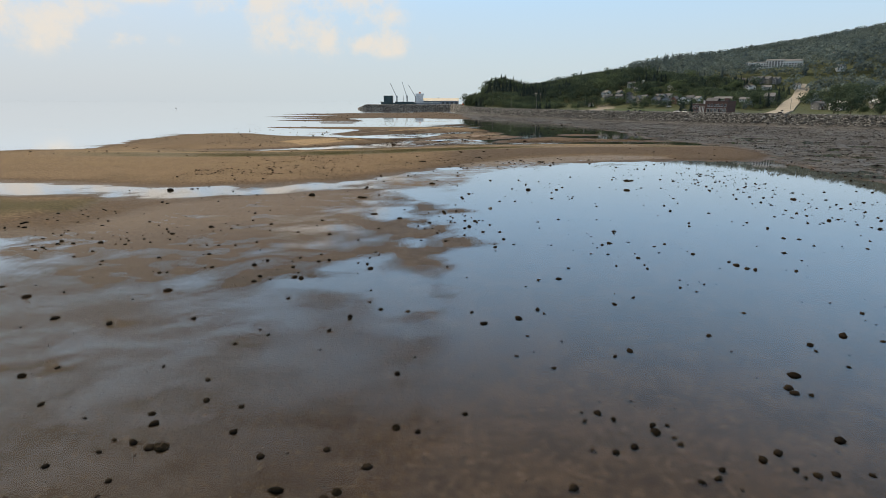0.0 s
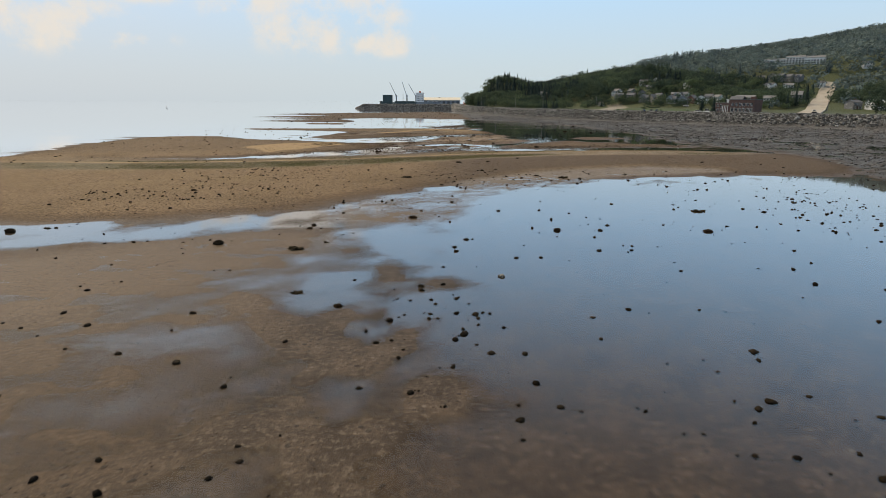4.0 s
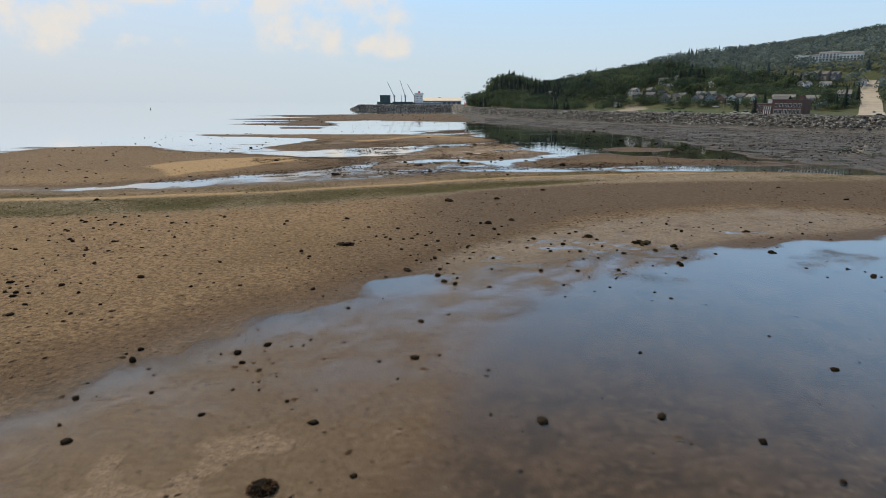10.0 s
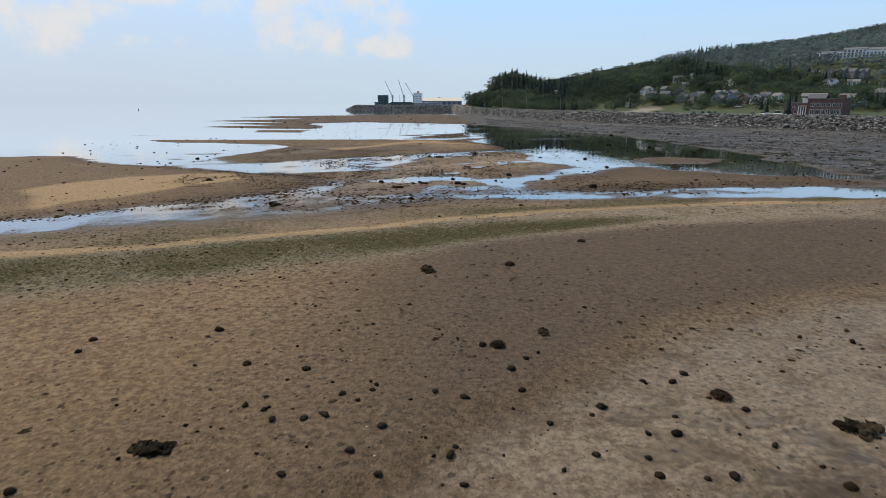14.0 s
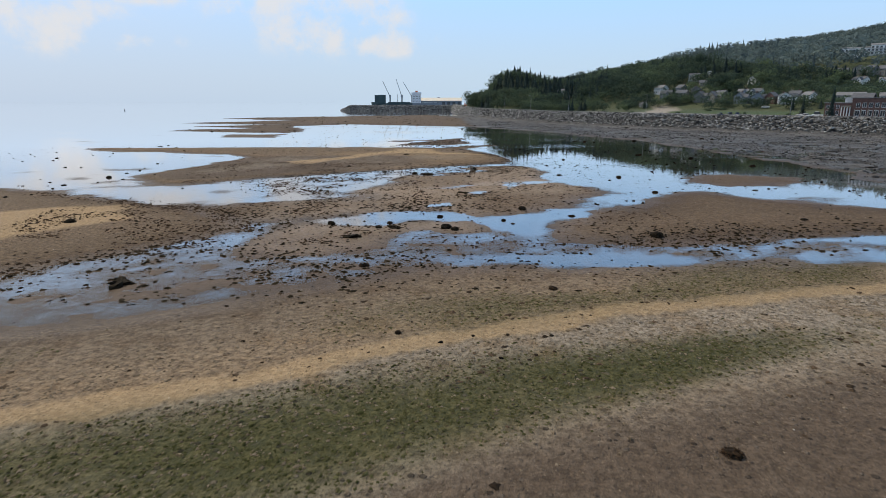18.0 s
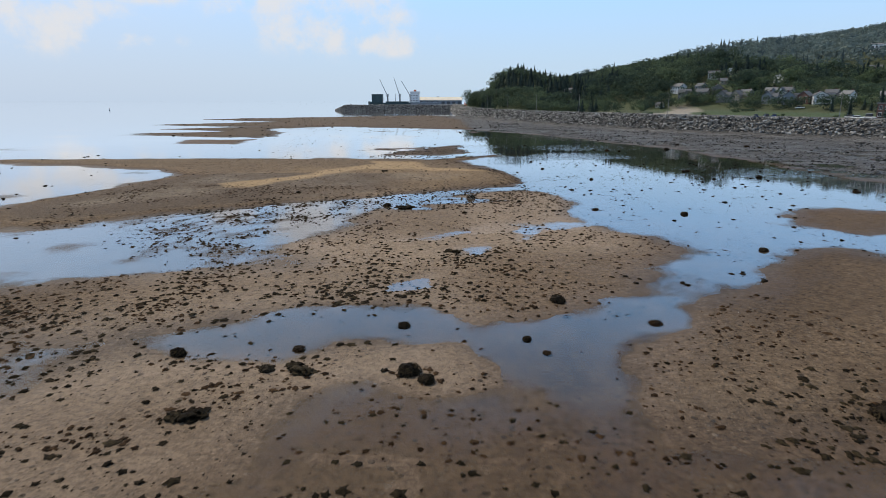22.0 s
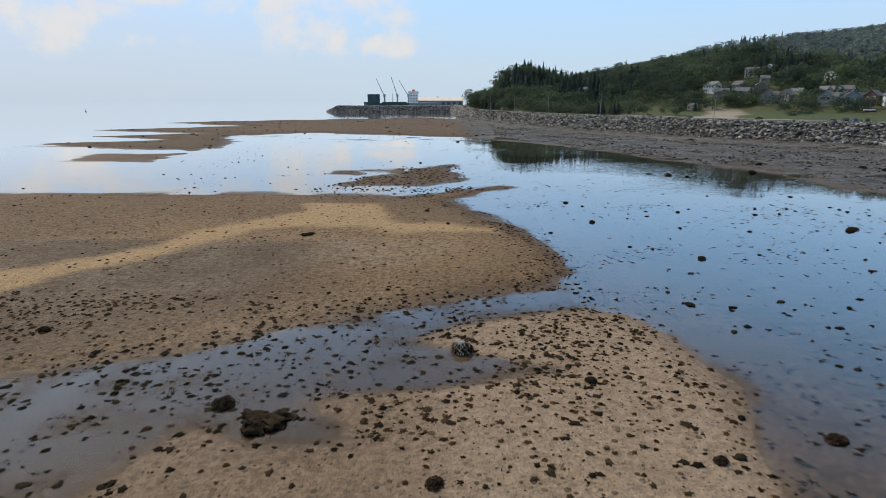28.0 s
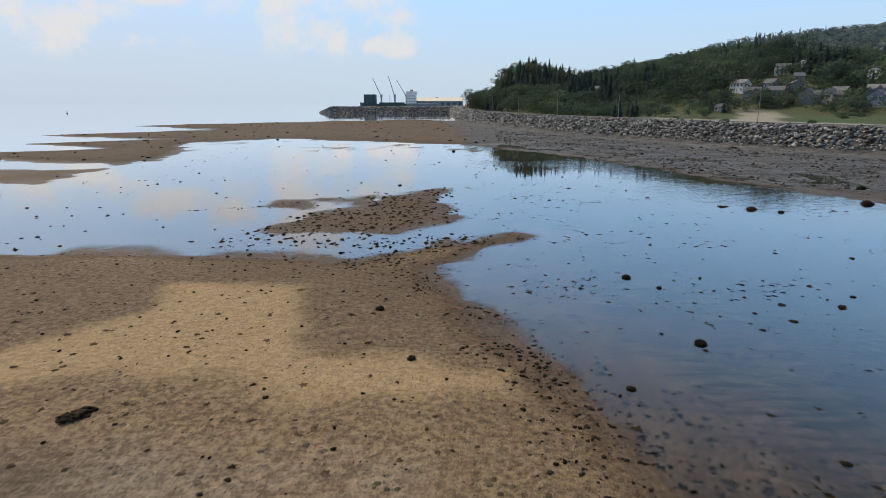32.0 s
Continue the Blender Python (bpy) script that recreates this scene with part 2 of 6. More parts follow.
def lie(x, y):
    """Height of the ground, with how sandy, stony and algae-green it is there, and the way inland."""
    x, y = np.asarray(x, float), np.asarray(y, float)
    wob = fractal(x, y, 9, 4, 3) * 0.8 + fractal(x, y, 2.6, 3, 9) * 0.42 + 3.5 * fractal(x, y, 28, 3, 8) * ease(-x, 50, 75)
    z = -0.07 - 0.02 * fractal(x, y, 30, 3, 5) - 0.12 * ease(fractal(x, y, 60, 2, 6), 0.1, 0.9)
    lagoon = ease(x, 11, 30) * ease(y, 265, 300) * ease(480 - y, 0, 60)
    z = z - 0.25 * ease(y, 353, 364) * ease(470 - y, 0, 40) * ease(x, -85, -60) - 0.45 * lagoon - 1.2 * ease(-x - 100, 30, 220) - 1.0 * ease(y, 620, 900) - 3 * ease(-x, 400, 1500)
    z = z - 0.06 * ease(x, -4, 12) * ease(150 - y, 0, 30)
    # wet sand just at the level of the film of water in the first pool
    z = z + 0.075 * np.exp(-(((x + 9) / 16) ** 2) - ((y - 62) / 40) ** 2) + 0.05 * np.exp(-(((x + 30) / 14) ** 2) - ((y - 75) / 22) ** 2)
    sand = np.zeros(x.shape)
    for outline, top, slope in BARS.values():
        px, py = np.array(outline).T
        m = (x > px.min() - 12) & (x < px.max() + 12) & (y > py.min() - 12) & (y < py.max() + 12)
        d = inside(x[m], y[m], outline) + wob[m] * min(1.0, slope / 6)
        up = np.where(d > 0, top * (1 - np.exp(-2.2 * d / slope)), 0.03 * d)
        z[m] = np.maximum(z[m], np.maximum(up, -0.3))
        sand[m] = np.maximum(sand[m], ease(d, -1.5, 2.5))
    for outline, deep in POOLS:
        px, py = np.array(outline).T
        m = (x > px.min() - 5) & (x < px.max() + 5) & (y > py.min() - 5) & (y < py.max() + 5)
        z[m] -= deep * ease(inside(x[m], y[m], outline) + wob[m] * 0.4, -1.2, 0.9)
    near = z + 0.08 * fractal(x, y, 5, 4, 15) * np.exp(-((z / 0.10) ** 2))
    for k, outline in enumerate(FILM):
        px, py = np.array(outline).T
        m = (x > px.min() - 6) & (x < px.max() + 6) & (y > py.min() - 6) & (y < py.max() + 6)
        w = 0.9 * ease(inside(x[m], y[m], outline) + (0.5 * wob[m] if k == 5 else 0), (-4, -0.9)[k == 5], (3, 0.7)[k == 5])
        near[m] = near[m] * (1 - w) + w * ((-0.028, 0.004, -0.020, -0.014, -0.032, -0.040, -0.012)[k] + (0.4, 1, 0.6, 0.8, 0.7, 0.6, 0.5)[k] * (0.026 * fractal(0.7 * x[m] + 0.3 * y[m], y[m] * 1.5, 6, 3, 16) + 0.036 * fractal(x[m], y[m] * 1.5, 2.0, 2, 17)) + (k == 0) * 0.022 * ease(-x[m], 8, 30) * ease(y[m], 22, 40) + (k == 2) * 0.026 * ease(-x[m], 8, 30))
        sand[m] = np.maximum(sand[m], (0.25 + 0.6 * ease(-x[m], 6, 28) * ease(y[m], 22, 40) if k == 0 else 0.8) * w)
    z = near
    # crest of the long bar and its green near side
    crest = crest_line(x, y)
    on = ease(x, -130, -80) * ease(105 - x, 0, 25)
    z = z + on * 0.25 * np.exp(-((crest / 5.0) ** 2)) * (sand > 0.3)
    wide = np.clip(4.6 - 0.11 * x, 1.6, 6.0)
    algae = on * np.exp(-(((crest + 7) / wide) ** 4)) * (0.6 + 0.4 * ease(grain(x, y, 9, 31) + 0.4 * grain(x, y, 2.5, 32), -0.5, 0.5)) * ease(34 - x, 0, 16)
    algae = np.maximum(algae, 0.45 * on * np.exp(-(((crest + 8) / 3.0) ** 2)) * ease(x, 20, 40) * ease(fractal(x, y, 14, 3, 34), 0.0, 0.6))
    algae = np.maximum(algae, 0.6 * on * np.exp(-(((crest - 5) / 4.0) ** 2)) * ease(fractal(x, y, 12, 3, 33), -0.2, 0.7))
    algae = np.maximum(algae, 0.8 * ease(inside(x, y, BARS["grass_bank"][0]) + 4 * fractal(x, y, 14, 3, 35), 1, 8))
    m = inside(x, y, STONY) + 2.5 * wob
    stony = ease(m, -2, 5)
    s = inside(x, y, LAND)
    z = np.where(m > -3, np.maximum(z, np.minimum(0.02 * (m + 1), 0.08) + 0.25 * ease(-s, 60, 0) + 0.24 * fractal(x, y, 7, 4, 12) * stony), z)
    z = np.where(s > 0, np.maximum(land_height(x, y, s), z), z)
    ripple = 0.018 * np.sin((0.8 * x + 1.3 * y + 1.6 * grain(x, y, 5, 50)) * 2.6) * ease(grain(x, y, 25, 51), -0.1, 0.5) * (s < 0)
    return z + ripple * (sand > 0.5), sand, stony, algae, s


# ---- materials ----
def material(name):
    m = bpy.data.materials.new(name)
    m.use_nodes = True
    n = m.node_tree.nodes
    return m, n, m.node_tree.links, n["Principled BSDF"]


def speckle(n, l, size, detail=4.0, rough=0.55, vector=None):
    t = n.new("ShaderNodeTexNoise")
    t.inputs["Scale"].default_value, t.inputs["Detail"].default_value, t.inputs["Roughness"].default_value = 1 / size, detail, rough
    if vector is None:
        vector = n.new("ShaderNodeNewGeometry").outputs["Position"]
    l.new(vector, t.inputs["Vector"])
    return t.outputs[0]


def span(n, l, value, a, b, c=0.0, d=1.0):
    r = n.new("ShaderNodeMapRange")
    r.interpolation_type = "SMOOTHSTEP"
    for key, v in (("From Min", a), ("From Max", b), ("To Min", c), ("To Max", d)):
        r.inputs[key].default_value = v
    l.new(value, r.inputs["Value"])
    return r.outputs[0]


def blend(n, l, fac, a, b, mode="MIX"):
    x = n.new("ShaderNodeMix")
    x.data_type, x.blend_type = "RGBA", mode
    for key, v in (("Factor", fac), ("A", a), ("B", b)):
        if isinstance(v, (int, float)):
            x.inputs[key].default_value = v
        elif isinstance(v, tuple):
            x.inputs[key].default_value = (*v, 1)
        else:
            l.new(v, x.inputs[key])
    return x.outputs["Result"]


def calc(n, l, op, a, b=0.0):
    x = n.new("ShaderNodeMath")
    x.operation = op
    for k, v in enumerate((a, b)):
        if isinstance(v, (int, float)):
            x.inputs[k].default_value = v
        else:
            l.new(v, x.inputs[k])
    return x.outputs[0]


def relief(n, l, bsdf, height, strength, distance):
    b = n.new("ShaderNodeBump")
    b.inputs["Distance"].default_value = distance
    if isinstance(strength, float):
        b.inputs["Strength"].default_value = strength
    else:
        l.new(strength, b.inputs["Strength"])
    l.new(height, b.inputs["Height"])
    l.new(b.outputs[0], bsdf.inputs["Normal"])


def surface(name, light, dark, size=1.0, rough=0.8, bump=0.3, depth=0.02, metal=0.0, island=0.0, spec=0.2):
    """A two-tone worn surface: broad patches, fine grain and a little relief."""
    m, n, l, b = material(name)
    where = n.new("ShaderNodeTexCoord").outputs["Object"]
    broad, fine = speckle(n, l, size, 5, 0.6, where), speckle(n, l, size / 9, 3, 0.6, where)
    mixed = calc(n, l, "ADD", calc(n, l, "MULTIPLY", broad, 0.6), calc(n, l, "MULTIPLY", fine, 0.4))
    colour = blend(n, l, span(n, l, mixed, 0.35, 0.65), dark, light)
    if island:
        r = n.new("ShaderNodeNewGeometry").outputs["Random Per Island"]
        o = n.new("ShaderNodeObjectInfo").outputs["Random"]
        k = calc(n, l, "FRACT", calc(n, l, "ADD", r, o))
        colour = blend(n, l, 1.0, colour, blend(n, l, k, (1 - island,) * 3, (1 + island,) * 3), "MULTIPLY")
    l.new(colour, b.inputs["Base Color"])
    b.inputs["Roughness"].default_value, b.inputs["Metallic"].default_value = rough, metal
    b.inputs["Specular IOR Level"].default_value = spec
    relief(n, l, b, mixed, bump, depth)
    return m


def ground_material():
    m, n, l, b = material("tidal_ground")

    def mask(key):
        a = n.new("ShaderNodeAttribute")
        a.attribute_name = key
        return a.outputs["Fac"]

    geo = n.new("ShaderNodeNewGeometry").outputs["Position"]
    sep = n.new("ShaderNodeSeparateXYZ")
    l.new(geo, sep.inputs[0])
    height = sep.outputs["Z"]
    big, mid = speckle(n, l, 22, 4, 0.6, geo), speckle(n, l, 2.6, 5, 0.62, geo)
    fine, tiny = speckle(n, l, 0.40, 5, 0.7, geo), speckle(n, l, 0.14, 3, 0.7, geo)
    level = calc(n, l, "ADD", height, calc(n, l, "MULTIPLY", calc(n, l, "SUBTRACT", mid, 0.5), 0.16))
    dry = span(n, l, level, 0.05, 0.34)
    parched = calc(n, l, "MULTIPLY", span(n, l, level, 0.36, 0.62), span(n, l, big, 0.46, 0.62))
    bed = blend(n, l, span(n, l, mid, 0.35, 0.68), (0.052, 0.036, 0.024), (0.112, 0.080, 0.055))
    bed = blend(n, l, calc(n, l, "MULTIPLY", mask("brown"), 0.75), bed, (0.030, 0.021, 0.014))
    bed = blend(n, l, span(n, l, height, -0.15, -0.40), bed, (0.024, 0.026, 0.022))
    bed = blend(n, l, calc(n, l, "MULTIPLY", span(n, l, fine, 0.50, 0.66), 0.7), bed, (0.165, 0.130, 0.098))
    bed = blend(n, l, calc(n, l, "MULTIPLY", span(n, l, fine, 0.46, 0.34), 0.7), bed, (0.034, 0.025, 0.018))
    bed = blend(n, l, calc(n, l, "MULTIPLY", mask("brown"), 0.45), bed, (0.016, 0.012, 0.009))
    comb = n.new("ShaderNodeMapping")
    comb.inputs["Rotation"].default_value = (0, 0, radians(-35))
    comb.inputs["Scale"].default_value = (0.32, 1.5, 1)
    l.new(geo, comb.inputs[0])
    weedy = calc(n, l, "MULTIPLY", span(n, l, speckle(n, l, 0.9, 4, 0.6, comb.outputs[0]), 0.47, 0.60), span(n, l, height, -0.14, -0.24))
    bed = blend(n, l, calc(n, l, "MULTIPLY", weedy, 0.85), bed, (0.009, 0.010, 0.007))
    wet = blend(n, l, span(n, l, fine, 0.3, 0.7), (0.056, 0.035, 0.020), (0.122, 0.080, 0.048))
    wet = blend(n, l, mask("brown"), wet, blend(n, l, span(n, l, fine, 0.3, 0.7), (0.030, 0.020, 0.013), (0.074, 0.051, 0.033)))
    tan = blend(n, l, span(n, l, fine, 0.32, 0.68), (0.105, 0.068, 0.039), (0.285, 0.200, 0.118))
    tan = blend(n, l, span(n, l, big, 0.42, 0.62), tan, blend(n, l, span(n, l, fine, 0.3, 0.7), (0.085, 0.056, 0.032), (0.220, 0.155, 0.090)))
    pale = blend(n, l, span(n, l, fine, 0.3, 0.7), (0.27, 0.185, 0.100), (0.40, 0.285, 0.160))
    tan = blend(n, l, mask("brown"), tan, blend(n, l, span(n, l, fine, 0.3, 0.7), (0.066, 0.047, 0.032), (0.136, 0.100, 0.070)))
    parched = calc(n, l, "MULTIPLY", parched, span(n, l, mask("brown"), 0.0, 0.8, 0.3, 0.0))
    sand = blend(n, l, calc(n, l, "MAXIMUM", parched, mask("pale")), blend(n, l, dry, blend(n, l, mask("shoal"), wet, blend(n, l, span(n, l, fine, 0.3, 0.7), (0.200, 0.150, 0.106), (0.330, 0.255, 0.185))), blend(n, l, calc(n, l, "MULTIPLY", mask("shoal"), 0.6), tan, blend(n, l, span(n, l, fine, 0.3, 0.7), (0.20, 0.150, 0.105), (0.33, 0.252, 0.180)))), pale)
    stub = blend(n, l, span(n, l, fine, 0.3, 0.7), (0.140, 0.112, 0.082), (0.350, 0.292, 0.220))
    sand = blend(n, l, calc(n, l, "MULTIPLY", mask("stubble"), span(n, l, mid, 0.25, 0.55)), sand, stub)
    col = blend(n, l, mask("sand"), bed, sand)
    # tiny dark and light grit
    col = blend(n, l, calc(n, l, "MULTIPLY", span(n, l, tiny, 0.55, 0.68), 0.7), col, (0.042, 0.033, 0.025))
    col = blend(n, l, calc(n, l, "MULTIPLY", span(n, l, tiny, 0.42, 0.28), calc(n, l, "ADD", calc(n, l, "MULTIPLY", mask("sand"), 0.35), 0.05)), col, (0.34, 0.265, 0.185))
    algae = blend(n, l, span(n, l, fine, 0.3, 0.7), (0.030, 0.034, 0.012), (0.105, 0.095, 0.042))
    col = blend(n, l, calc(n, l, "MULTIPLY", mask("algae"), span(n, l, fine, 0.15, 0.45)), col, algae)
    bands = n.new("ShaderNodeMapping")
    bands.inputs["Rotation"].default_value = (0, 0, radians(52))
    bands.inputs["Scale"].default_value = (0.12, 1.0, 1)
    l.new(geo, bands.inputs[0])
    streak = span(n, l, speckle(n, l, 3.0, 4, 0.62, bands.outputs[0]), 0.40, 0.62)
    mud = blend(n, l, span(n, l, speckle(n, l, 0.9, 4, 0.7, geo), 0.36, 0.64), (0.010, 0.010, 0.010), (0.086, 0.082, 0.079))
    mud = blend(n, l, calc(n, l, "MULTIPLY", span(n, l, fine, 0.55, 0.70), 0.7), mud, (0.020, 0.019, 0.015))
    mud = blend(n, l, calc(n, l, "MULTIPLY", streak, 0.55), mud, (0.128, 0.123, 0.118))
    mud = blend(n, l, calc(n, l, "MULTIPLY", span(n, l, speckle(n, l, 0.28, 3, 0.7, geo), 0.54, 0.64), 0.8), mud, (0.012, 0.011, 0.009))
    mud = blend(n, l, calc(n, l, "MULTIPLY", mask("beach"), span(n, l, big, 0.34, 0.60)), mud, blend(n, l, span(n, l, mid, 0.35, 0.65), (0.060, 0.057, 0.055), (0.165, 0.157, 0.148)))
    col = blend(n, l, mask("stony"), col, mud)
    # small stones bedded in the ground, each with its own tone
    cell = n.new("ShaderNodeTexVoronoi")
    cell.inputs["Scale"].default_value = 2.3
    l.new(geo, cell.inputs["Vector"])
    tone = n.new("ShaderNodeSeparateColor")
    l.new(cell.outputs["Color"], tone.inputs[0])
    grits = span(n, l, calc(n, l, "SUBTRACT", cell.outputs["Distance"], calc(n, l, "MULTIPLY", tone.outputs[0], 0.36)), 0.05, -0.03)
    some = calc(n, l, "MAXIMUM", calc(n, l, "MULTIPLY", span(n, l, mid, 0.40, 0.62), 0.85), mask("stony"))
    grits = calc(n, l, "MULTIPLY", calc(n, l, "MULTIPLY", grits, some), span(n, l, mask("pale"), 0.9, 0.2))
    col = blend(n, l, calc(n, l, "MULTIPLY", grits, 0.85), col, blend(n, l, span(n, l, tone.outputs[1], 0.35, 0.95), (0.016, 0.013, 0.010), (0.17, 0.135, 0.10)))
    grass = blend(n, l, fine, (0.036, 0.048, 0.020), (0.075, 0.088, 0.038))
    grass = blend(n, l, span(n, l, mid, 0.58, 0.75), grass, (0.105, 0.100, 0.050))
    col = blend(n, l, mask("land"), col, grass)
    lawn = blend(n, l, span(n, l, fine, 0.3, 0.7), (0.032, 0.052, 0.015), (0.062, 0.088, 0.028))
    col = blend(n, l, mask("lawn"), col, lawn)
    gravel = blend(n, l, span(n, l, fine, 0.3, 0.7), (0.19, 0.168, 0.135), (0.31, 0.275, 0.225))
    col = blend(n, l, mask("gravel"), col, gravel)
    l.new(col, b.inputs["Base Color"])
    damp = span(n, l, level, 0.02, 0.20)
    l.new(calc(n, l, "ADD", calc(n, l, "MULTIPLY", calc(n, l, "MAXIMUM", damp, calc(n, l, "MULTIPLY", mask("stony"), 0.45)), 0.35), calc(n, l, "ADD", calc(n, l, "MULTIPLY", fine, 0.3), 0.36)), b.inputs["Roughness"])
    l.new(calc(n, l, "MAXIMUM", span(n, l, level, 0.12, 0.02, 0.10, 0.07), calc(n, l, "MULTIPLY", mask("stony"), 0.30)), b.inputs["Specular IOR Level"])
    lump = calc(n, l, "ADD", calc(n, l, "MULTIPLY", mid, 0.3), calc(n, l, "ADD", calc(n, l, "MULTIPLY", fine, 0.4), calc(n, l, "ADD", calc(n, l, "MULTIPLY", tiny, 0.2), calc(n, l, "MULTIPLY", grits, 0.25))))
    relief(n, l, b, lump, span(n, l, level, -0.01, 0.14, 0.35, 1.0), 0.5)
    return m


def water_material():
    m, n, l, b = material("clear_shallow_water")
    n.remove(b)
    clear, gloss, mix, fres = n.new("ShaderNodeBsdfTransparent"), n.new("ShaderNodeBsdfGlossy"), n.new("ShaderNodeMixShader"), n.new("ShaderNodeFresnel")
    clear.inputs[0].default_value = (0.88, 0.88, 0.86, 1)
    gloss.inputs["Color"].default_value = (1, 1, 1, 1)
    fres.inputs["IOR"].default_value = 1.31
    geo = n.new("ShaderNodeNewGeometry").outputs["Position"]
    place = n.new("ShaderNodeSeparateXYZ")
    l.new(geo, place.inputs[0])
    open_sea = calc(n, l, "MAXIMUM", span(n, l, place.outputs["Y"], 620, 760), span(n, l, place.outputs["X"], -110, -200))
    deep = n.new("ShaderNodeAttribute")
    deep.attribute_name = "depth"
    patchy = calc(n, l, "MULTIPLY", calc(n, l, "SUBTRACT", speckle(n, l, 0.6, 5, 0.7, geo), 0.5), 0.07)
    # a film of water barely covers the grains and mirrors less
    thin = span(n, l, calc(n, l, "ADD", deep.outputs["Fac"], patchy), 0.0, 0.050, 0.16, 1.0)
    l.new(calc(n, l, "ADD", calc(n, l, "ADD", calc(n, l, "MULTIPLY", open_sea, 0.01), 0.02), calc(n, l, "MULTIPLY", calc(n, l, "SUBTRACT", 1.0, thin), 0.03)), gloss.inputs["Roughness"])
    stretch = n.new("ShaderNodeMapping")
    stretch.inputs["Scale"].default_value = (0.5, 1.6, 1)
    l.new(geo, stretch.inputs[0])
    wave = speckle(n, l, 1.2, 3, 0.5, stretch.outputs[0])
    calm = span(n, l, speckle(n, l, 45, 2, 0.5, stretch.outputs[0]), 0.45, 0.65, 0.15, 1.0)
    bump = n.new("ShaderNodeBump")
    bump.inputs["Distance"].default_value = 0.016
    l.new(calc(n, l, "MULTIPLY", calm, span(n, l, place.outputs["Y"], 200, 320, 0.15, 1.2)), bump.inputs["Strength"])
    l.new(wave, bump.inputs["Height"])
    l.new(bump.outputs[0], gloss.inputs["Normal"])
    l.new(calc(n, l, "MINIMUM", calc(n, l, "MULTIPLY", calc(n, l, "MULTIPLY", fres.outputs[0], 1.48), thin), 1.0), mix.inputs[0])
    l.new(clear.outputs[0], mix.inputs[1])
    l.new(gloss.outputs[0], mix.inputs[2])
    l.new(mix.outputs[0], n["Material Output"].inputs[0])
    return m


def leaf_material(name, low, high):
    m, n, l, b = material(name)
    n.remove(b)
    a = n.new("ShaderNodeAttribute")
    a.attribute_name = "tint"
    r = n.new("ShaderNodeNewGeometry").outputs["Random Per Island"]
    k = calc(n, l, "ADD", calc(n, l, "MULTIPLY", a.outputs["Fac"], 0.7), calc(n, l, "MULTIPLY", r, 0.3))
    col = blend(n, l, k, low, high)
    d, t, x = n.new("ShaderNodeBsdfDiffuse"), n.new("ShaderNodeBsdfTranslucent"), n.new("ShaderNodeMixShader")
    l.new(col, d.inputs[0])
    l.new(col, t.inputs[0])
    x.inputs[0].default_value = 0.38
    l.new(d.outputs[0], x.inputs[1])
    l.new(t.outputs[0], x.inputs[2])
    l.new(x.outputs[0], n["Material Output"].inputs[0])
    return m


def glass_material():
    m, n, l, b = material("dark_window_glass")
    b.inputs["Base Color"].default_value = (0.03, 0.035, 0.04, 1)
    b.inputs["Roughness"].default_value = 0.06
    return m


M_GROUND, M_WATER = ground_material(), water_material()
M_ARMOUR = surface("grey_granite", (0.255, 0.247, 0.232), (0.050, 0.048, 0.044), 1.1, 0.8, 0.5, 0.06, island=0.85)
M_RUBBLE = surface("dark_wet_rubble", (0.17, 0.165, 0.155), (0.085, 0.082, 0.078), 0.9, 0.85, 0.5, 0.05, island=0.6)
M_STONE = surface("wet_dark_stone", (0.027, 0.020, 0.012), (0.007, 0.005, 0.004), 0.3, 0.8, 0.6, 0.03, island=0.6, spec=0.06)
M_PALE = surface("pale_bare_rock", (0.42, 0.40, 0.36), (0.13, 0.12, 0.10), 0.35, 0.7, 0.5, 0.03)
M_WEED = surface("dark_brown_seaweed", (0.032, 0.024, 0.013), (0.008, 0.006, 0.004), 0.2, 0.85, 0.7, 0.03, island=0.6, spec=0.05)
M_REDWEED = surface("rusty_brown_seaweed", (0.052, 0.030, 0.015), (0.014, 0.009, 0.006), 0.2, 0.85, 0.7, 0.03, island=0.6, spec=0.05)
M_CAST = surface("brown_sand_cast", (0.085, 0.058, 0.035), (0.028, 0.019, 0.012), 0.2, 0.85, 0.6, 0.02, island=0.7, spec=0.06)
M_SHELL = surface("white_shell", (0.65, 0.60, 0.50), (0.35, 0.30, 0.22), 0.1, 0.6, 0.2, 0.01, island=0.3)
M_GRASS = leaf_material("algae_turf", (0.036, 0.042, 0.014), (0.155, 0.145, 0.070))
M_STUBBLE = leaf_material("dead_stubble", (0.090, 0.072, 0.048), (0.330, 0.265, 0.190))
M_LEAF = leaf_material("broad_leaves", (0.030, 0.047, 0.045), (0.128, 0.168, 0.090))
# distance haze put into the leaf colour: paler and bluer than near trees
M_LEAF_HAZED = leaf_material("haze_tinted_hillside_leaves", (0.070, 0.098, 0.106), (0.205, 0.250, 0.222))
M_NEEDLE = leaf_material("conifer_needles", (0.028, 0.044, 0.044), (0.066, 0.088, 0.072))
# hillside needles, lifted with the same painted haze
M_NEEDLE_HAZED = leaf_material("haze_tinted_hillside_needles", (0.070, 0.098, 0.106), (0.118, 0.150, 0.142))
M_BARK = surface("grey_bark", (0.16, 0.13, 0.10), (0.07, 0.055, 0.045), 0.4, 0.9)
M_ROAD = surface("worn_asphalt", (0.12, 0.115, 0.11), (0.07, 0.068, 0.065), 4, 0.9)
M_DUST = surface("pale_gravel_road", (0.38, 0.345, 0.29), (0.27, 0.245, 0.205), 6, 0.95)
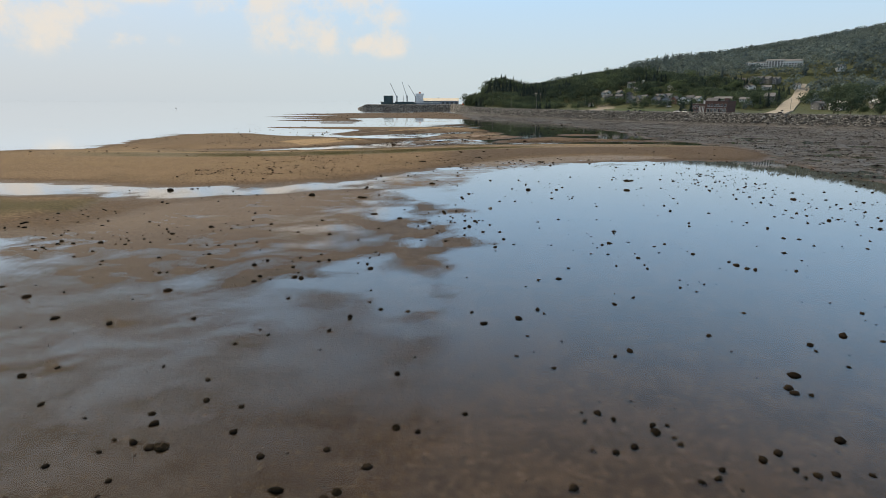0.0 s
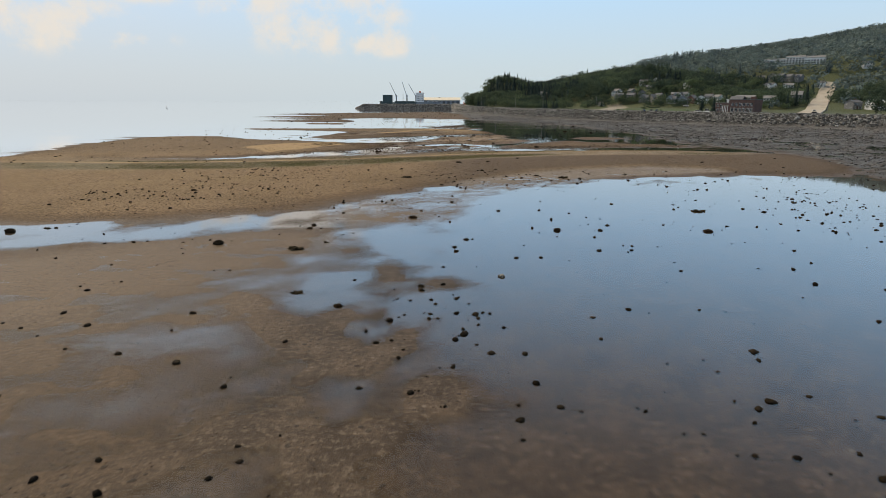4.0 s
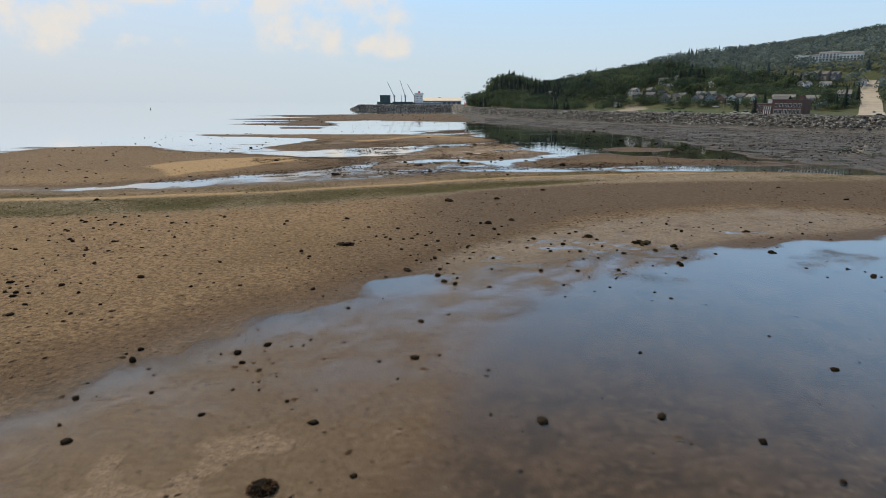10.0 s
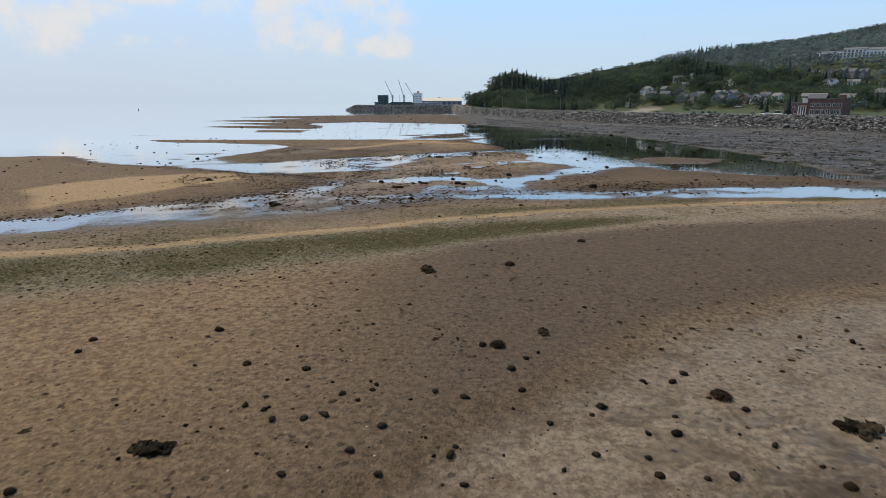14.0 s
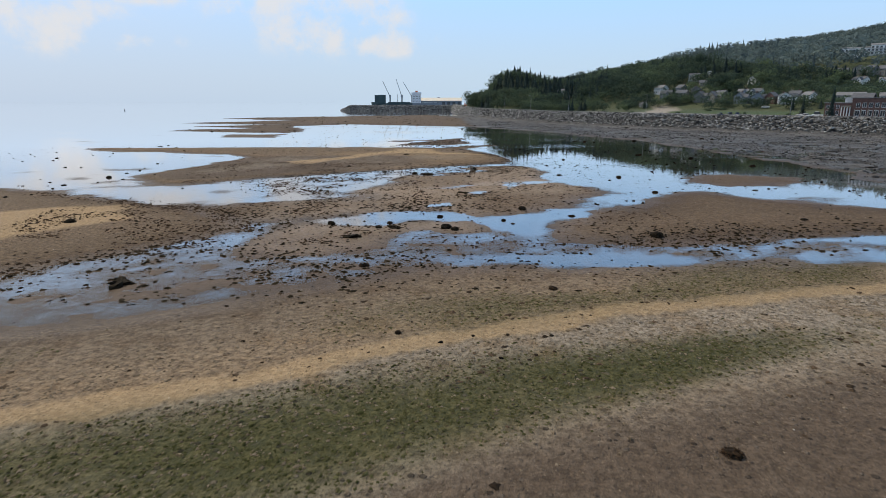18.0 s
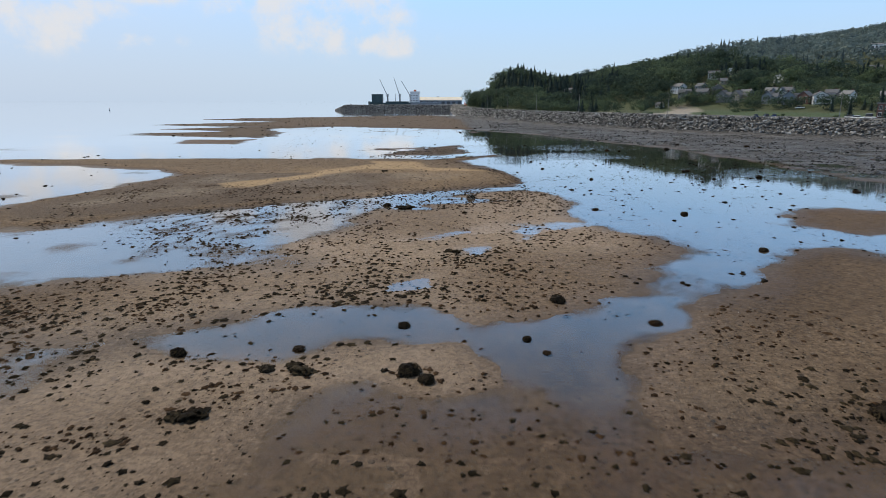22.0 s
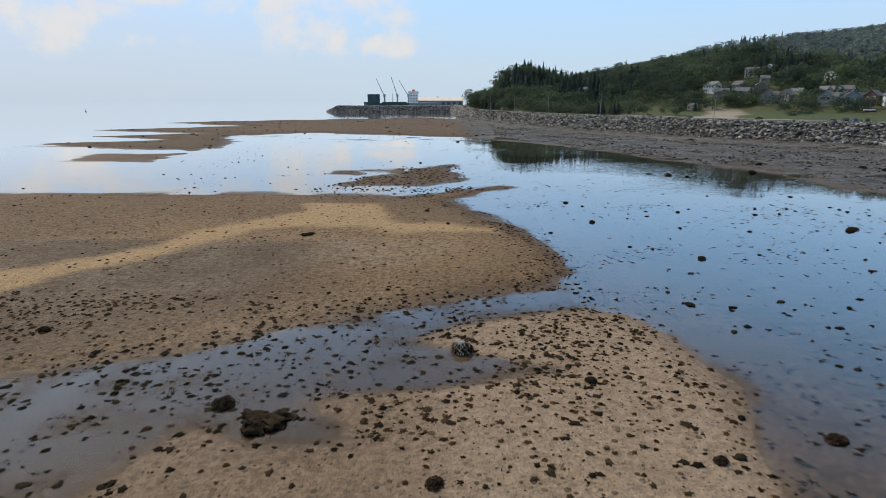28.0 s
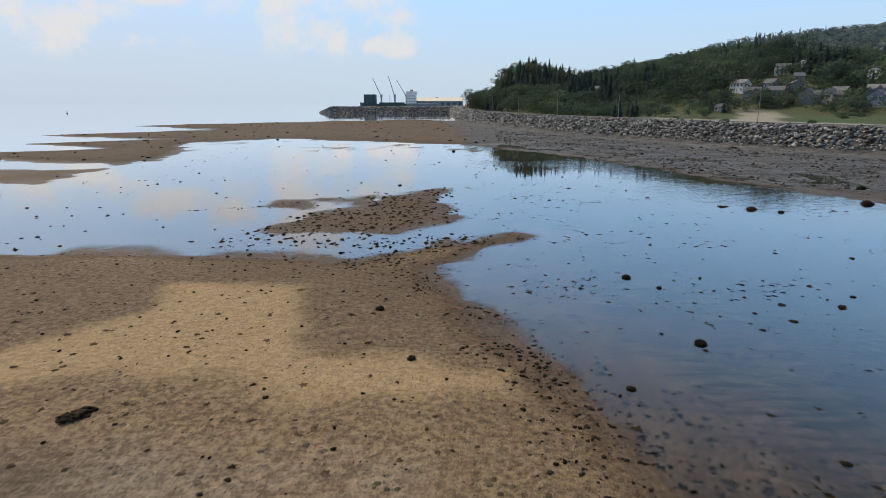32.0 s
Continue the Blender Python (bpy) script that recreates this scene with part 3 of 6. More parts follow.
M_BRICK = surface("dull_red_brick", (0.150, 0.088, 0.074), (0.105, 0.062, 0.054), 2, 0.9)
M_WHITE = surface("white_painted_boards", (0.68, 0.675, 0.66), (0.54, 0.535, 0.52), 2, 0.7)
M_CREAM = surface("cream_boards", (0.29, 0.26, 0.21), (0.22, 0.195, 0.16), 2, 0.75)
M_GREY = surface("grey_weathered_boards", (0.20, 0.20, 0.20), (0.14, 0.14, 0.14), 2, 0.8)
M_BLUE = surface("blue_grey_boards", (0.23, 0.26, 0.29), (0.17, 0.19, 0.22), 2, 0.75)
M_SHINGLE = surface("dark_grey_shingles", (0.130, 0.134, 0.142), (0.085, 0.087, 0.093), 1.5, 0.85)
M_REDROOF = surface("brown_red_shingles", (0.17, 0.095, 0.075), (0.11, 0.065, 0.055), 1.5, 0.85)
M_TIN = surface("bright_sheet_metal_roof", (0.78, 0.78, 0.77), (0.62, 0.62, 0.62), 3, 0.35, 0.1, 0.01)
M_YELLOWTIN = surface("pale_yellow_sheet_roof", (0.72, 0.65, 0.52), (0.62, 0.56, 0.46), 8, 0.6, 0.1, 0.01)
M_SHED = surface("blue_grey_cladding", (0.26, 0.29, 0.33), (0.20, 0.225, 0.26), 6, 0.7)
# dark green, its tone lifted to stand for haze before the distant port
M_HULL = surface("hazed_green_hull_paint", (0.060, 0.095, 0.100), (0.042, 0.068, 0.072), 6, 0.5)
M_SHIPWHITE = surface("white_ship_paint", (0.72, 0.73, 0.74), (0.60, 0.61, 0.63), 5, 0.5)
M_STEEL = surface("pale_grey_crane_steel", (0.38, 0.39, 0.40), (0.27, 0.28, 0.29), 3, 0.5)
M_ORANGE = surface("faded_orange_paint", (0.62, 0.18, 0.07), (0.45, 0.13, 0.06), 2, 0.55)
M_RUBBER = surface("black_rubber", (0.03, 0.03, 0.03), (0.02, 0.02, 0.02), 0.3, 0.85)
M_POLE = surface("galvanised_pole", (0.24, 0.24, 0.24), (0.17, 0.17, 0.17), 1, 0.5, metal=0.5)
M_SHORE = surface("weedy_shore_stone", (0.145, 0.138, 0.132), (0.012, 0.011, 0.010), 0.5, 0.85, 0.6, 0.03, island=0.7, spec=0.08)
M_GLASS = glass_material()


# ---- helpers for meshes ----
def from_arrays(name, verts, faces, mat, attributes=(), smooth=False):
    """A mesh from arrays of places and of triangles or quads."""
    me = bpy.data.meshes.new(name)
    k = faces.shape[1]
    me.vertices.add(len(verts))
    me.vertices.foreach_set("co", np.ascontiguousarray(verts, np.float32).ravel())
    me.loops.add(faces.size)
    me.loops.foreach_set("vertex_index", np.ascontiguousarray(faces, np.int32).ravel())
    me.polygons.add(len(faces))
    me.polygons.foreach_set("loop_start", np.arange(0, faces.size, k, dtype=np.int32))
    me.polygons.foreach_set("loop_total", np.full(len(faces), k, np.int32))
    if smooth:
        me.polygons.foreach_set("use_smooth", np.ones(len(faces), bool))
    for key, values in attributes:
        me.attributes.new(key, "FLOAT", "POINT").data.foreach_set("value", np.ascontiguousarray(values, np.float32))
    me.materials.append(mat)
    me.update(calc_edges=True)
    me.validate()
    return me


def part(name, bm, mat, parent=None, label=""):
    """Links a bmesh as one mesh object under a thing or a part."""
    me = bpy.data.meshes.new(name)
    bm.to_mesh(me)
    bm.free()
    me.materials.append(mat)
    ob = new(name, me)
    ob.parent = parent
    return tagged(ob, label)


def block(x0, x1, y0, y1, z0, z1, bevel=0.0, bm=None):
    bm = bm or bmesh.new()
    made = bmesh.ops.create_cube(bm, size=1.0, matrix=Matrix.Translation(((x0 + x1) / 2, (y0 + y1) / 2, (z0 + z1) / 2)) @ Matrix.Diagonal((x1 - x0, y1 - y0, z1 - z0, 1)))
    if bevel:
        edges = list({e for v in made["verts"] for e in v.link_edges})
        bmesh.ops.bevel(bm, geom=edges, offset=bevel, segments=1, affect="EDGES")
    return bm


def tube(a, b, r0, r1=None, sides=8, bm=None):
    bm = bm or bmesh.new()
    a, b = Vector(a), Vector(b)
    way = (b - a).to_track_quat("Z", "Y").to_matrix().to_4x4()
    bmesh.ops.create_cone(bm, cap_ends=True, segments=sides, radius1=r0, radius2=r0 if r1 is None else r1, depth=(b - a).length, matrix=Matrix.Translation((a + b) / 2) @ way)
    return bm


def height(x, y):
    return float(lie(np.array([x]), np.array([y]))[0][0])


# ---- ground and water ----
def spaced(fine_a, fine_b, step, end, grow, most):
    """Even steps in the fine stretch, then growing ones to the end."""
    out, d = list(np.arange(fine_a, fine_b, step)), step
    while out[-1] < end:
        d = min(d * grow, most) if out[-1] < 500 else d * 1.12
        out.append(out[-1] + d)
    return out


right = spaced(-58, 72, 0.66, 4600, 1.04, 7)
left = [-58 - v for v in spaced(0.6, 1.2, 0.6, 4600, 1.06, 30)][::-1]
xs = np.array(left + right)
ys = np.array([-4000, -2000, -900, -400, -150, -60, -20, 0] + spaced(8, 405, 0.66, 4700, 1.03, 9))
gx, gy = np.meshgrid(xs, ys)
gz, sandy, stony, algae, inland = lie(gx.ravel(), gy.ravel())
# dark mud colour runs under the armour, painting in shade between its blocks
stony = np.maximum(stony, ease(inland, -4, 0))
inland[(gy.ravel() < -300)] = np.minimum(inland[(gy.ravel() < -300)], 400)
beach = (0.35 + 0.65 * ease(gx.ravel(), 150, 220)) * ease(-inland, 45, 12) * ease(gx.ravel(), 60, 110) * (inland < 0) + 0.6 * ease(-inland, 14, 2) * (inland < 0)
pale = ease(gx.ravel(), -130, -80) * ease(80 - gx.ravel(), 0, 30) * ease(1.6 - np.abs(crest_line(gx, gy).ravel() - 0.5) + 0.6 * fractal(gx.ravel(), gy.ravel(), 3, 3, 71), 0, 0.5)
flat_x, flat_y = gx.ravel(), gy.ravel()
for outline in PALE:
    px, py = np.array(outline).T
    m = (flat_x > px.min() - 8) & (flat_x < px.max() + 8) & (flat_y > py.min() - 8) & (flat_y < py.max() + 8)
    pale[m] = np.maximum(pale[m], 0.9 * ease(inside(flat_x[m], flat_y[m], outline) + 1.2 * fractal(flat_x[m], flat_y[m], 5, 3, 72), -1.0, 1.6))
lawn = ease(inland, 40, 44) * ease(84 - inland, 0, 14) * ease(flat_x, 118, 128) * ease(205 - flat_x, 0, 20) * ease(590 - flat_y, 0, 12)
lawn = np.maximum(lawn, 0.5 * ease(inland, 15, 18) * ease(31 - inland, 0, 3) * ease(flat_x, 60, 90) * ease(260 - flat_x, 0, 30) * ease(600 - flat_y, 0, 20))
gravel = ease(inland + 1.5 * fractal(flat_x, flat_y, 8, 3, 75), 28, 31) * ease(44 - inland + 1.5 * fractal(flat_x, flat_y, 8, 3, 76), 0, 3) * ease(flat_x, 86, 96) * ease(200 - flat_x, 0, 20)
gravel = np.maximum(gravel, ease(inside(flat_x, flat_y, [(104, 530), (122, 552), (136, 586), (146, 586), (150, 570), (138, 545), (124, 518)]) + 2 * fractal(flat_x, flat_y, 9, 3, 77), -1, 2))
shoal = 0.95 * ease(flat_x, -30, -14) * ease(32 - flat_x, 0, 14) * ease(flat_y - 0.25 * flat_x, 210, 222) * ease(305 - flat_y, 0, 10) * ease(flat_x, -60, -30) * ease(40 - flat_x, 0, 15)
brown = ease(inside(flat_x, flat_y, BARS['long_bar'][0]), 0, 8) * ease(-crest_line(flat_x, flat_y), 8, 13) * ease(flat_x, -14, 6)
brown = np.maximum(brown, ease(inside(flat_x, flat_y, FILM[0]) + 4 * grain(flat_x, flat_y, 12, 73), -8, 8) * ease(78 - flat_y, 0, 25) * (1 - 0.3 * ease(flat_y, 24, 40)))
brown = np.maximum(brown, 0.5 * ease(inside(flat_x, flat_y, BARS['shore_bar'][0]), 0, 3))
brown = np.maximum(brown, 0.45 * ease(inside(flat_x, flat_y, BARS['seaward_bar'][0]), 0, 4) * (1 - pale) * ease(flat_y - 0.25 * flat_x, 215, 235))
brown = np.maximum(brown, 0.8 * ease(inside(flat_x, flat_y, FILM[4]), -4, 1))
brown = np.maximum(brown, 0.5 * ease(inside(flat_x, flat_y, BARS['golden_bar'][0]), 1, 5) * np.maximum(ease(flat_y, 320, 334), ease(-flat_x, 24, 40)) * (1 - pale))
brown = np.maximum(brown, 0.2 * ease(inside(flat_x, flat_y, BARS['speckled_bar'][0]), -2, 3) * ease(-flat_x, -3, 10))
brown = np.maximum(brown, 0.9 * ease(inside(flat_x, flat_y, FILM[5]), -0.6, 0.6))
brown = np.maximum(brown, ease(inside(flat_x, flat_y, BARS['long_bar'][0]), 0, 5) * ease(flat_x, 34, 60))
brown = np.maximum(brown, 0.75 * ease(70 - flat_y, 0, 22) * ease(-flat_x, 0, 14))
brown = brown * (1 - ease(inside(flat_x, flat_y, FILM[1]), -4, 2))
brown = np.maximum(brown, 0.25 * ease(118 - flat_y, 0, 25) * (inside(flat_x, flat_y, BARS['long_bar'][0]) < 0))
brown = np.maximum(brown, 0.9 * ease(inside(flat_x, flat_y, BARS['outer_bar'][0]), -2, 4))
crest_here = crest_line(flat_x, flat_y)
stubble = ease(flat_x, -130, -80) * ease(100 - flat_x, 0, 25) * np.maximum(np.exp(-(((crest_here + 6 - 1.0 * ease(flat_x, -4, 10)) / (7.5 - 1.0 * ease(flat_x, -4, 10))) ** 4)), 0.30 * np.exp(-(((crest_here - 9) / 8) ** 4))) * (1 - 0.8 * pale)
stubble = np.maximum(stubble, ease(inside(flat_x, flat_y, BARS['golden_bar'][0]), 8, 13) * ease(320 - flat_y, 0, 5) * (1 - pale) * (0.3 + 0.3 * grain(flat_x, flat_y, 6, 74)))
brown = np.maximum(brown, ease(inside(flat_x, flat_y, BARS['golden_bar'][0]), 1, 5) * ease(319 - flat_y, 0, 4) * ease(2 - flat_x, 0, 14) * (1 - pale))
brown = np.maximum(brown, 0.5 * ease(crest_here, 4, 10) * ease(24 - crest_here, 0, 6) * ease(8 - flat_x, 0, 20) * ease(flat_x, -90, -60))
stubble = np.maximum(stubble, 0.6 * ease(inside(flat_x, flat_y, FILM[1]), -2, 2))
hollow = ease(inside(flat_x, flat_y, FILM[4]), -3, 2)
shoal = shoal * (1 - 0.6 * hollow) * (1 - 0.75 * ease(inside(flat_x, flat_y, FILM[3]), -2, 1.5)) * (1 - 0.8 * ease(inside(flat_x, flat_y, FILM[5]), -0.6, 0.6)) * (1 - 0.5 * ease(flat_y, 262, 270) * ease(9 - flat_x, 0, 6)) * (1 - 0.45 * ease(232 - flat_y, 0, 5)) * (1 - 0.6 * ease(263 - flat_y, 0, 6) * ease(flat_x, 3, 10)) * (1 - 0.35 * ease(258 - flat_y, 0, 8))
brown = np.maximum(brown, 0.6 * hollow)
shoal = np.maximum(shoal, 0.45 * ease(inside(flat_x, flat_y, FILM_EDGE), -2, 3))
shoal = np.maximum(shoal, 0.22 * ease(inside(flat_x, flat_y, FILM[2]), -3, 4) * ease(flat_y, 62, 78))
cells = np.arange(len(ys) * len(xs)).reshape(len(ys), len(xs))
quads = np.stack([cells[:-1, :-1], cells[:-1, 1:], cells[1:, 1:], cells[1:, :-1]], -1).reshape(-1, 4)
ground = new("ground", from_arrays("ground", np.stack([gx.ravel(), gy.ravel(), gz], 1), quads, M_GROUND,
             (("sand", sandy), ("stony", stony), ("algae", algae), ("pale", pale), ("shoal", shoal), ("brown", brown), ("stubble", stubble), ("beach", np.clip(beach, 0, 1)), ("land", ease(inland, 13, 15)), ("lawn", np.clip(lawn * (1 - gravel), 0, 1)), ("gravel", np.clip(gravel, 0, 1))), smooth=True))
tagged(ground, "brown rippled tidal sand, dark stony mud and wooded hillside", "ground", kind="structure")
wx, wy, wz = gx[::2, ::2], gy[::2, ::2], gz.reshape(gx.shape)[::2, ::2].ravel()
cells = np.arange(wx.size).reshape(wx.shape)
quads = np.stack([cells[:-1, :-1], cells[:-1, 1:], cells[1:, 1:], cells[1:, :-1]], -1).reshape(-1, 4)
water = new("water", from_arrays("water", np.stack([wx.ravel(), wy.ravel(), 0 * wz], 1), quads, M_WATER, (("depth", np.clip(-wz, 0, 5)),)))
tagged(water, "calm clear shallow sea water mirroring the pale sky", "water", kind="structure")


# ---- loose stones, seaweed and shells, far too many to count ----
rng = np.random.default_rng(7)
OCTA = np.array([(1, 0, 0), (-1, 0, 0), (0, 1, 0), (0, -1, 0), (0, 0, 1), (0, 0, -0.5)], float)
OCTA_F = np.array([(0, 2, 4), (2, 1, 4), (1, 3, 4), (3, 0, 4), (2, 0, 5), (1, 2, 5), (3, 1, 5), (0, 3, 5)])
G = (1 + 5**0.5) / 2
ICO = np.array([(-1, G, 0), (1, G, 0), (-1, -G, 0), (1, -G, 0), (0, -1, G), (0, 1, G), (0, -1, -G), (0, 1, -G), (G, 0, -1), (G, 0, 1), (-G, 0, -1), (-G, 0, 1)]) / 1.9
ICO_F = np.array([(0, 11, 5), (0, 5, 1), (0, 1, 7), (0, 7, 10), (0, 10, 11), (1, 5, 9), (5, 11, 4), (11, 10, 2), (10, 7, 6), (7, 1, 8), (3, 9, 4), (3, 4, 2), (3, 2, 6), (3, 6, 8),
                  (3, 8, 9), (4, 9, 5), (2, 4, 11), (6, 2, 10), (8, 6, 7), (9, 8, 1)])


# a low ragged tuft: a star of fronds round a raised middle
TUFT = np.array([(0, 0, 1)] + [((1.25, 0.55, 0.9, 0.5)[k % 4] * math.cos(k * math.pi / 6), (1.25, 0.55, 0.9, 0.5)[k % 4] * math.sin(k * math.pi / 6), (0.0, 0.35)[k % 2]) for k in range(12)])
TUFT_F = np.array([(0, 1 + k, 1 + (k + 1) % 12) for k in range(12)])
# a low mound of weed with a ragged rim
MOUND = np.array([(0, 0, 1)] + [(0.5 * math.cos(k * 1.2566), 0.5 * math.sin(k * 1.2566), 0.85) for k in range(5)] + [((1.2, 0.8)[k % 2] * math.cos(k * 0.6283), (1.2, 0.8)[k % 2] * math.sin(k * 0.6283), 0.0) for k in range(10)])
MOUND_F = np.array([(0, 1 + k, 1 + (k + 1) % 5) for k in range(5)] + [(1 + k, 6 + 2 * k, 6 + (2 * k + 1) % 10) for k in range(5)] + [(1 + k, 6 + 2 * k + 1, 1 + (k + 1) % 5) for k in range(5)] + [(1 + (k + 1) % 5, 6 + 2 * k + 1, 6 + (2 * k + 2) % 10) for k in range(5)])

# the smallest lumps of weed or sand
STAR = np.array([(0, 0, 1)] + [((1.15, 0.75)[k % 2] * math.cos(k * math.pi / 4), (1.15, 0.75)[k % 2] * math.sin(k * math.pi / 4), (0.0, 0.3)[k % 2]) for k in range(8)])
STAR_F = np.array([(0, 1 + k, 1 + (k + 1) % 8) for k in range(8)])


def scatter(shape, faces, at, size, flat, jitter=0.3):
    """Many small lumps: jittered, turned and scaled copies of a shape, in one pair of arrays."""
    n = len(at)
    v = shape[None] * (1 + jitter * rng.standard_normal((n, len(shape), 3)))
    v = v * np.stack([size * rng.uniform(0.7, 1.4, n), size * rng.uniform(0.7, 1.4, n), size * flat * rng.uniform(0.7, 1.3, n)], 1)[:, None]
    a = rng.uniform(0, 2 * np.pi, n)
    c, s = np.cos(a)[:, None], np.sin(a)[:, None]
    v = np.stack([c * v[..., 0] - s * v[..., 1], s * v[..., 0] + c * v[..., 1], v[..., 2]], -1) + at[:, None]
    f = faces[None] + (np.arange(n) * len(shape))[:, None, None]
    return v.reshape(-1, 3), f.reshape(-1, faces.shape[1])


def sown(n, x0, x1, y0, y1, chance):
    x, y = rng.uniform(x0, x1, n), rng.uniform(y0, y1, n)
    z, sandy, stony, algae, s = lie(x, y)
    keep = rng.uniform(0, 1, n) < chance(x, y, z, sandy, stony, s)
    return np.stack([x, y, np.maximum(z, -0.06)], 1)[keep]


def litter(name, label, category, at, size, flat, mat, shape=OCTA, faces=OCTA_F, jitter=0.3):
    at = at + np.stack([0 * size, 0 * size, 0.3 * size * flat], 1)
    small = size < (0.09 if shape is ICO else 0.075 if shape is MOUND else 0)
    v, f = scatter(shape, faces, at[~small], size[~small], flat, jitter)
    low, low_f = (OCTA, OCTA_F) if shape is ICO else (STAR, STAR_F)
    w, g = scatter(low, low_f, at[small], size[small], flat, jitter)
    return tagged(new(name, from_arrays(name, np.concatenate([v, w]), np.concatenate([f, g + len(v)]), mat)), label, category, kind="stuff")


def clumped(x, y, size, seed, a=0.0, b=0.7):
    return ease(fractal(x, y, size, 3, seed), a, b)


def few(n, low, high, power=2.5):
    return low + (high - low) * rng.uniform(0, 1, n) ** power


p = sown(28000, -60, 90, 14, 165, lambda x, y, z, a, b, s: 0.12 + 0.55 * clumped(x, y, 18, 61))
litter("pebbles", "small dark wet stones strewn over the first pool", "pebbles", p, few(len(p), 0.035, 0.27, 5), 0.7, M_STONE, ICO, ICO_F, 0.2)
p = sown(26000, -42, 40, 24, 112, lambda x, y, z, a, b, s: 0.12 + 0.5 * clumped(x, y, 7, 82, -0.2, 0.6))
litter("pebbles", "tiny dark grit and weed scraps in the first pool", "pebbles", p, few(len(p), 0.02, 0.06, 2), 0.5, M_CAST, STAR, STAR_F, 0.3)
p = sown(26000, -60, 75, 105, 220, lambda x, y, z, a, b, s: 0.5 * a * clumped(x, y, 9, 62, -0.3, 0.8) + 0.05)
dark = rng.uniform(0, 1, len(p)) < 0.18
litter("pebbles", "small dark stones on the long sand bar", "pebbles", p[dark], few(dark.sum(), 0.03, 0.15, 3.5), 0.6, M_STONE, ICO, ICO_F, 0.2)
litter("worm_casts", "low brown heaps of wet sand on the long bar", "sand heaps", p[~dark], few((~dark).sum(), 0.04, 0.19, 2.5), 0.35, M_CAST, MOUND, MOUND_F, 0.3)
band = lambda x, y: 0.8 * np.exp(-(((y - (218 + 0.3 * x)) / 6) ** 2)) + 0.9 * np.exp(-(((y - (252 + 0.9 * x)) / 13) ** 2)) * ease(25 - x, 0, 20) * (1 - 0.9 * ease(inside(x, y, BARS['seaward_bar'][0]), -1, 2)) + 0.4 * np.exp(-(((y - (291 + 0.5 * x)) / 7) ** 2))
p = sown(190000, -50, 75, 206, 305, lambda x, y, z, a, b, s: np.minimum(band(x, y) + 0.8 * ease(np.maximum(inside(x, y, FILM[4]), inside(x, y, FILM[5])), -4, 1), 1.2) * (0.12 + 0.5 * clumped(x, y, 6, 63, -0.2, 0.7)) * (0.45 + 0.55 * ease(z, -0.05, 0.02)))
litter("seaweed_tufts", "dark brown seaweed tufts strewn along the channels", "seaweed", p, few(len(p), 0.04, 0.23, 2.8), 0.42, M_WEED, MOUND, MOUND_F, 0.26)
p = sown(60000, -50, 32, 225, 300, lambda x, y, z, a, b, s: (0.35 + 0.4 * ease(-x, 0, 14)) * np.maximum(a, 0.7 * ease(inside(x, y, FILM[4]), -4, 1)) * clumped(x, y, 5, 64, -0.4, 0.5))
litter("seaweed_tufts", "rusty brown seaweed tufts on the speckled sand bar", "seaweed", p, few(len(p), 0.035, 0.19, 2.6), 0.42, M_REDWEED, MOUND, MOUND_F, 0.26)
p = sown(76000, -60, 30, 285, 400, lambda x, y, z, a, b, s: a * (0.10 + 0.5 * ease(0.35 - z, 0, 0.3) * clumped(x, y, 6, 65, -0.2, 0.7)))
dark = rng.uniform(0, 1, len(p)) < 0.45
litter("pebbles", "dark pebbles and weed on the golden sand bar", "pebbles", p[dark], few(dark.sum(), 0.03, 0.17, 3), 0.5, M_STONE, ICO, ICO_F, 0.25)
litter("worm_casts", "low brown heaps of sand on the golden bar", "sand heaps", p[~dark], few((~dark).sum(), 0.04, 0.20, 2.5), 0.35, M_CAST, MOUND, MOUND_F, 0.3)
p = sown(52000, 8, 95, 255, 470, lambda x, y, z, a, b, s: (1 - a) * (1 - b) * (0.06 + 0.5 * clumped(x + 0.7 * y, 2.2 * y - x, 16, 66, 0.1, 0.8)))
litter("seaweed_tufts", "dark seaweed reaching the surface of the lagoon", "seaweed", np.stack([p[:, 0], p[:, 1], 0 * p[:, 2] - 0.005], 1), few(len(p), 0.06, 0.27), 0.12, M_WEED, TUFT, TUFT_F, 0.3)
p = sown(46000, -70, 40, 350, 500, lambda x, y, z, a, b, s: 0.02 + 0.45 * ease(inside(x, y, BARS['weed_spit'][0]), -3, 1) + 0.7 * np.exp(-(((y - 357) / 3.5) ** 2)) * ease(x, -24, -14) * ease(12 - x, 0, 6) + 0.9 * np.exp(-(((y - 376 - 0.3 * (x + 28)) / 1.3) ** 2)) * ease(x, -36, -32) * ease(-14 - x, 0, 4) * clumped(x, y, 8, 67))
litter("seaweed_tufts", "brown weed and stones round the weedy spit", "seaweed", p, few(len(p), 0.06, 0.30), 0.45, M_WEED, MOUND, MOUND_F, 0.26)
p = sown(26000, -4, 22, 298, 360, lambda x, y, z, a, b, s: 0.5 * np.exp(-(((inside(x, y, BARS["golden_bar"][0]) - 1.5) / 3.0) ** 2)) * clumped(x, y, 4, 70, -0.5, 0.5))
litter("pebbles", "dark weedy pebbles along the edge of the golden bar", "pebbles", p, few(len(p), 0.03, 0.16, 2.5), 0.4, M_STONE, ICO, ICO_F, 0.3)
p = sown(5200, 14, 78, 232, 345, lambda x, y, z, a, b, s: 0.24 * (1 - a) * (1 - b) * (0.3 + 0.7 * clumped(x, y, 14, 78, -0.4, 0.5)))
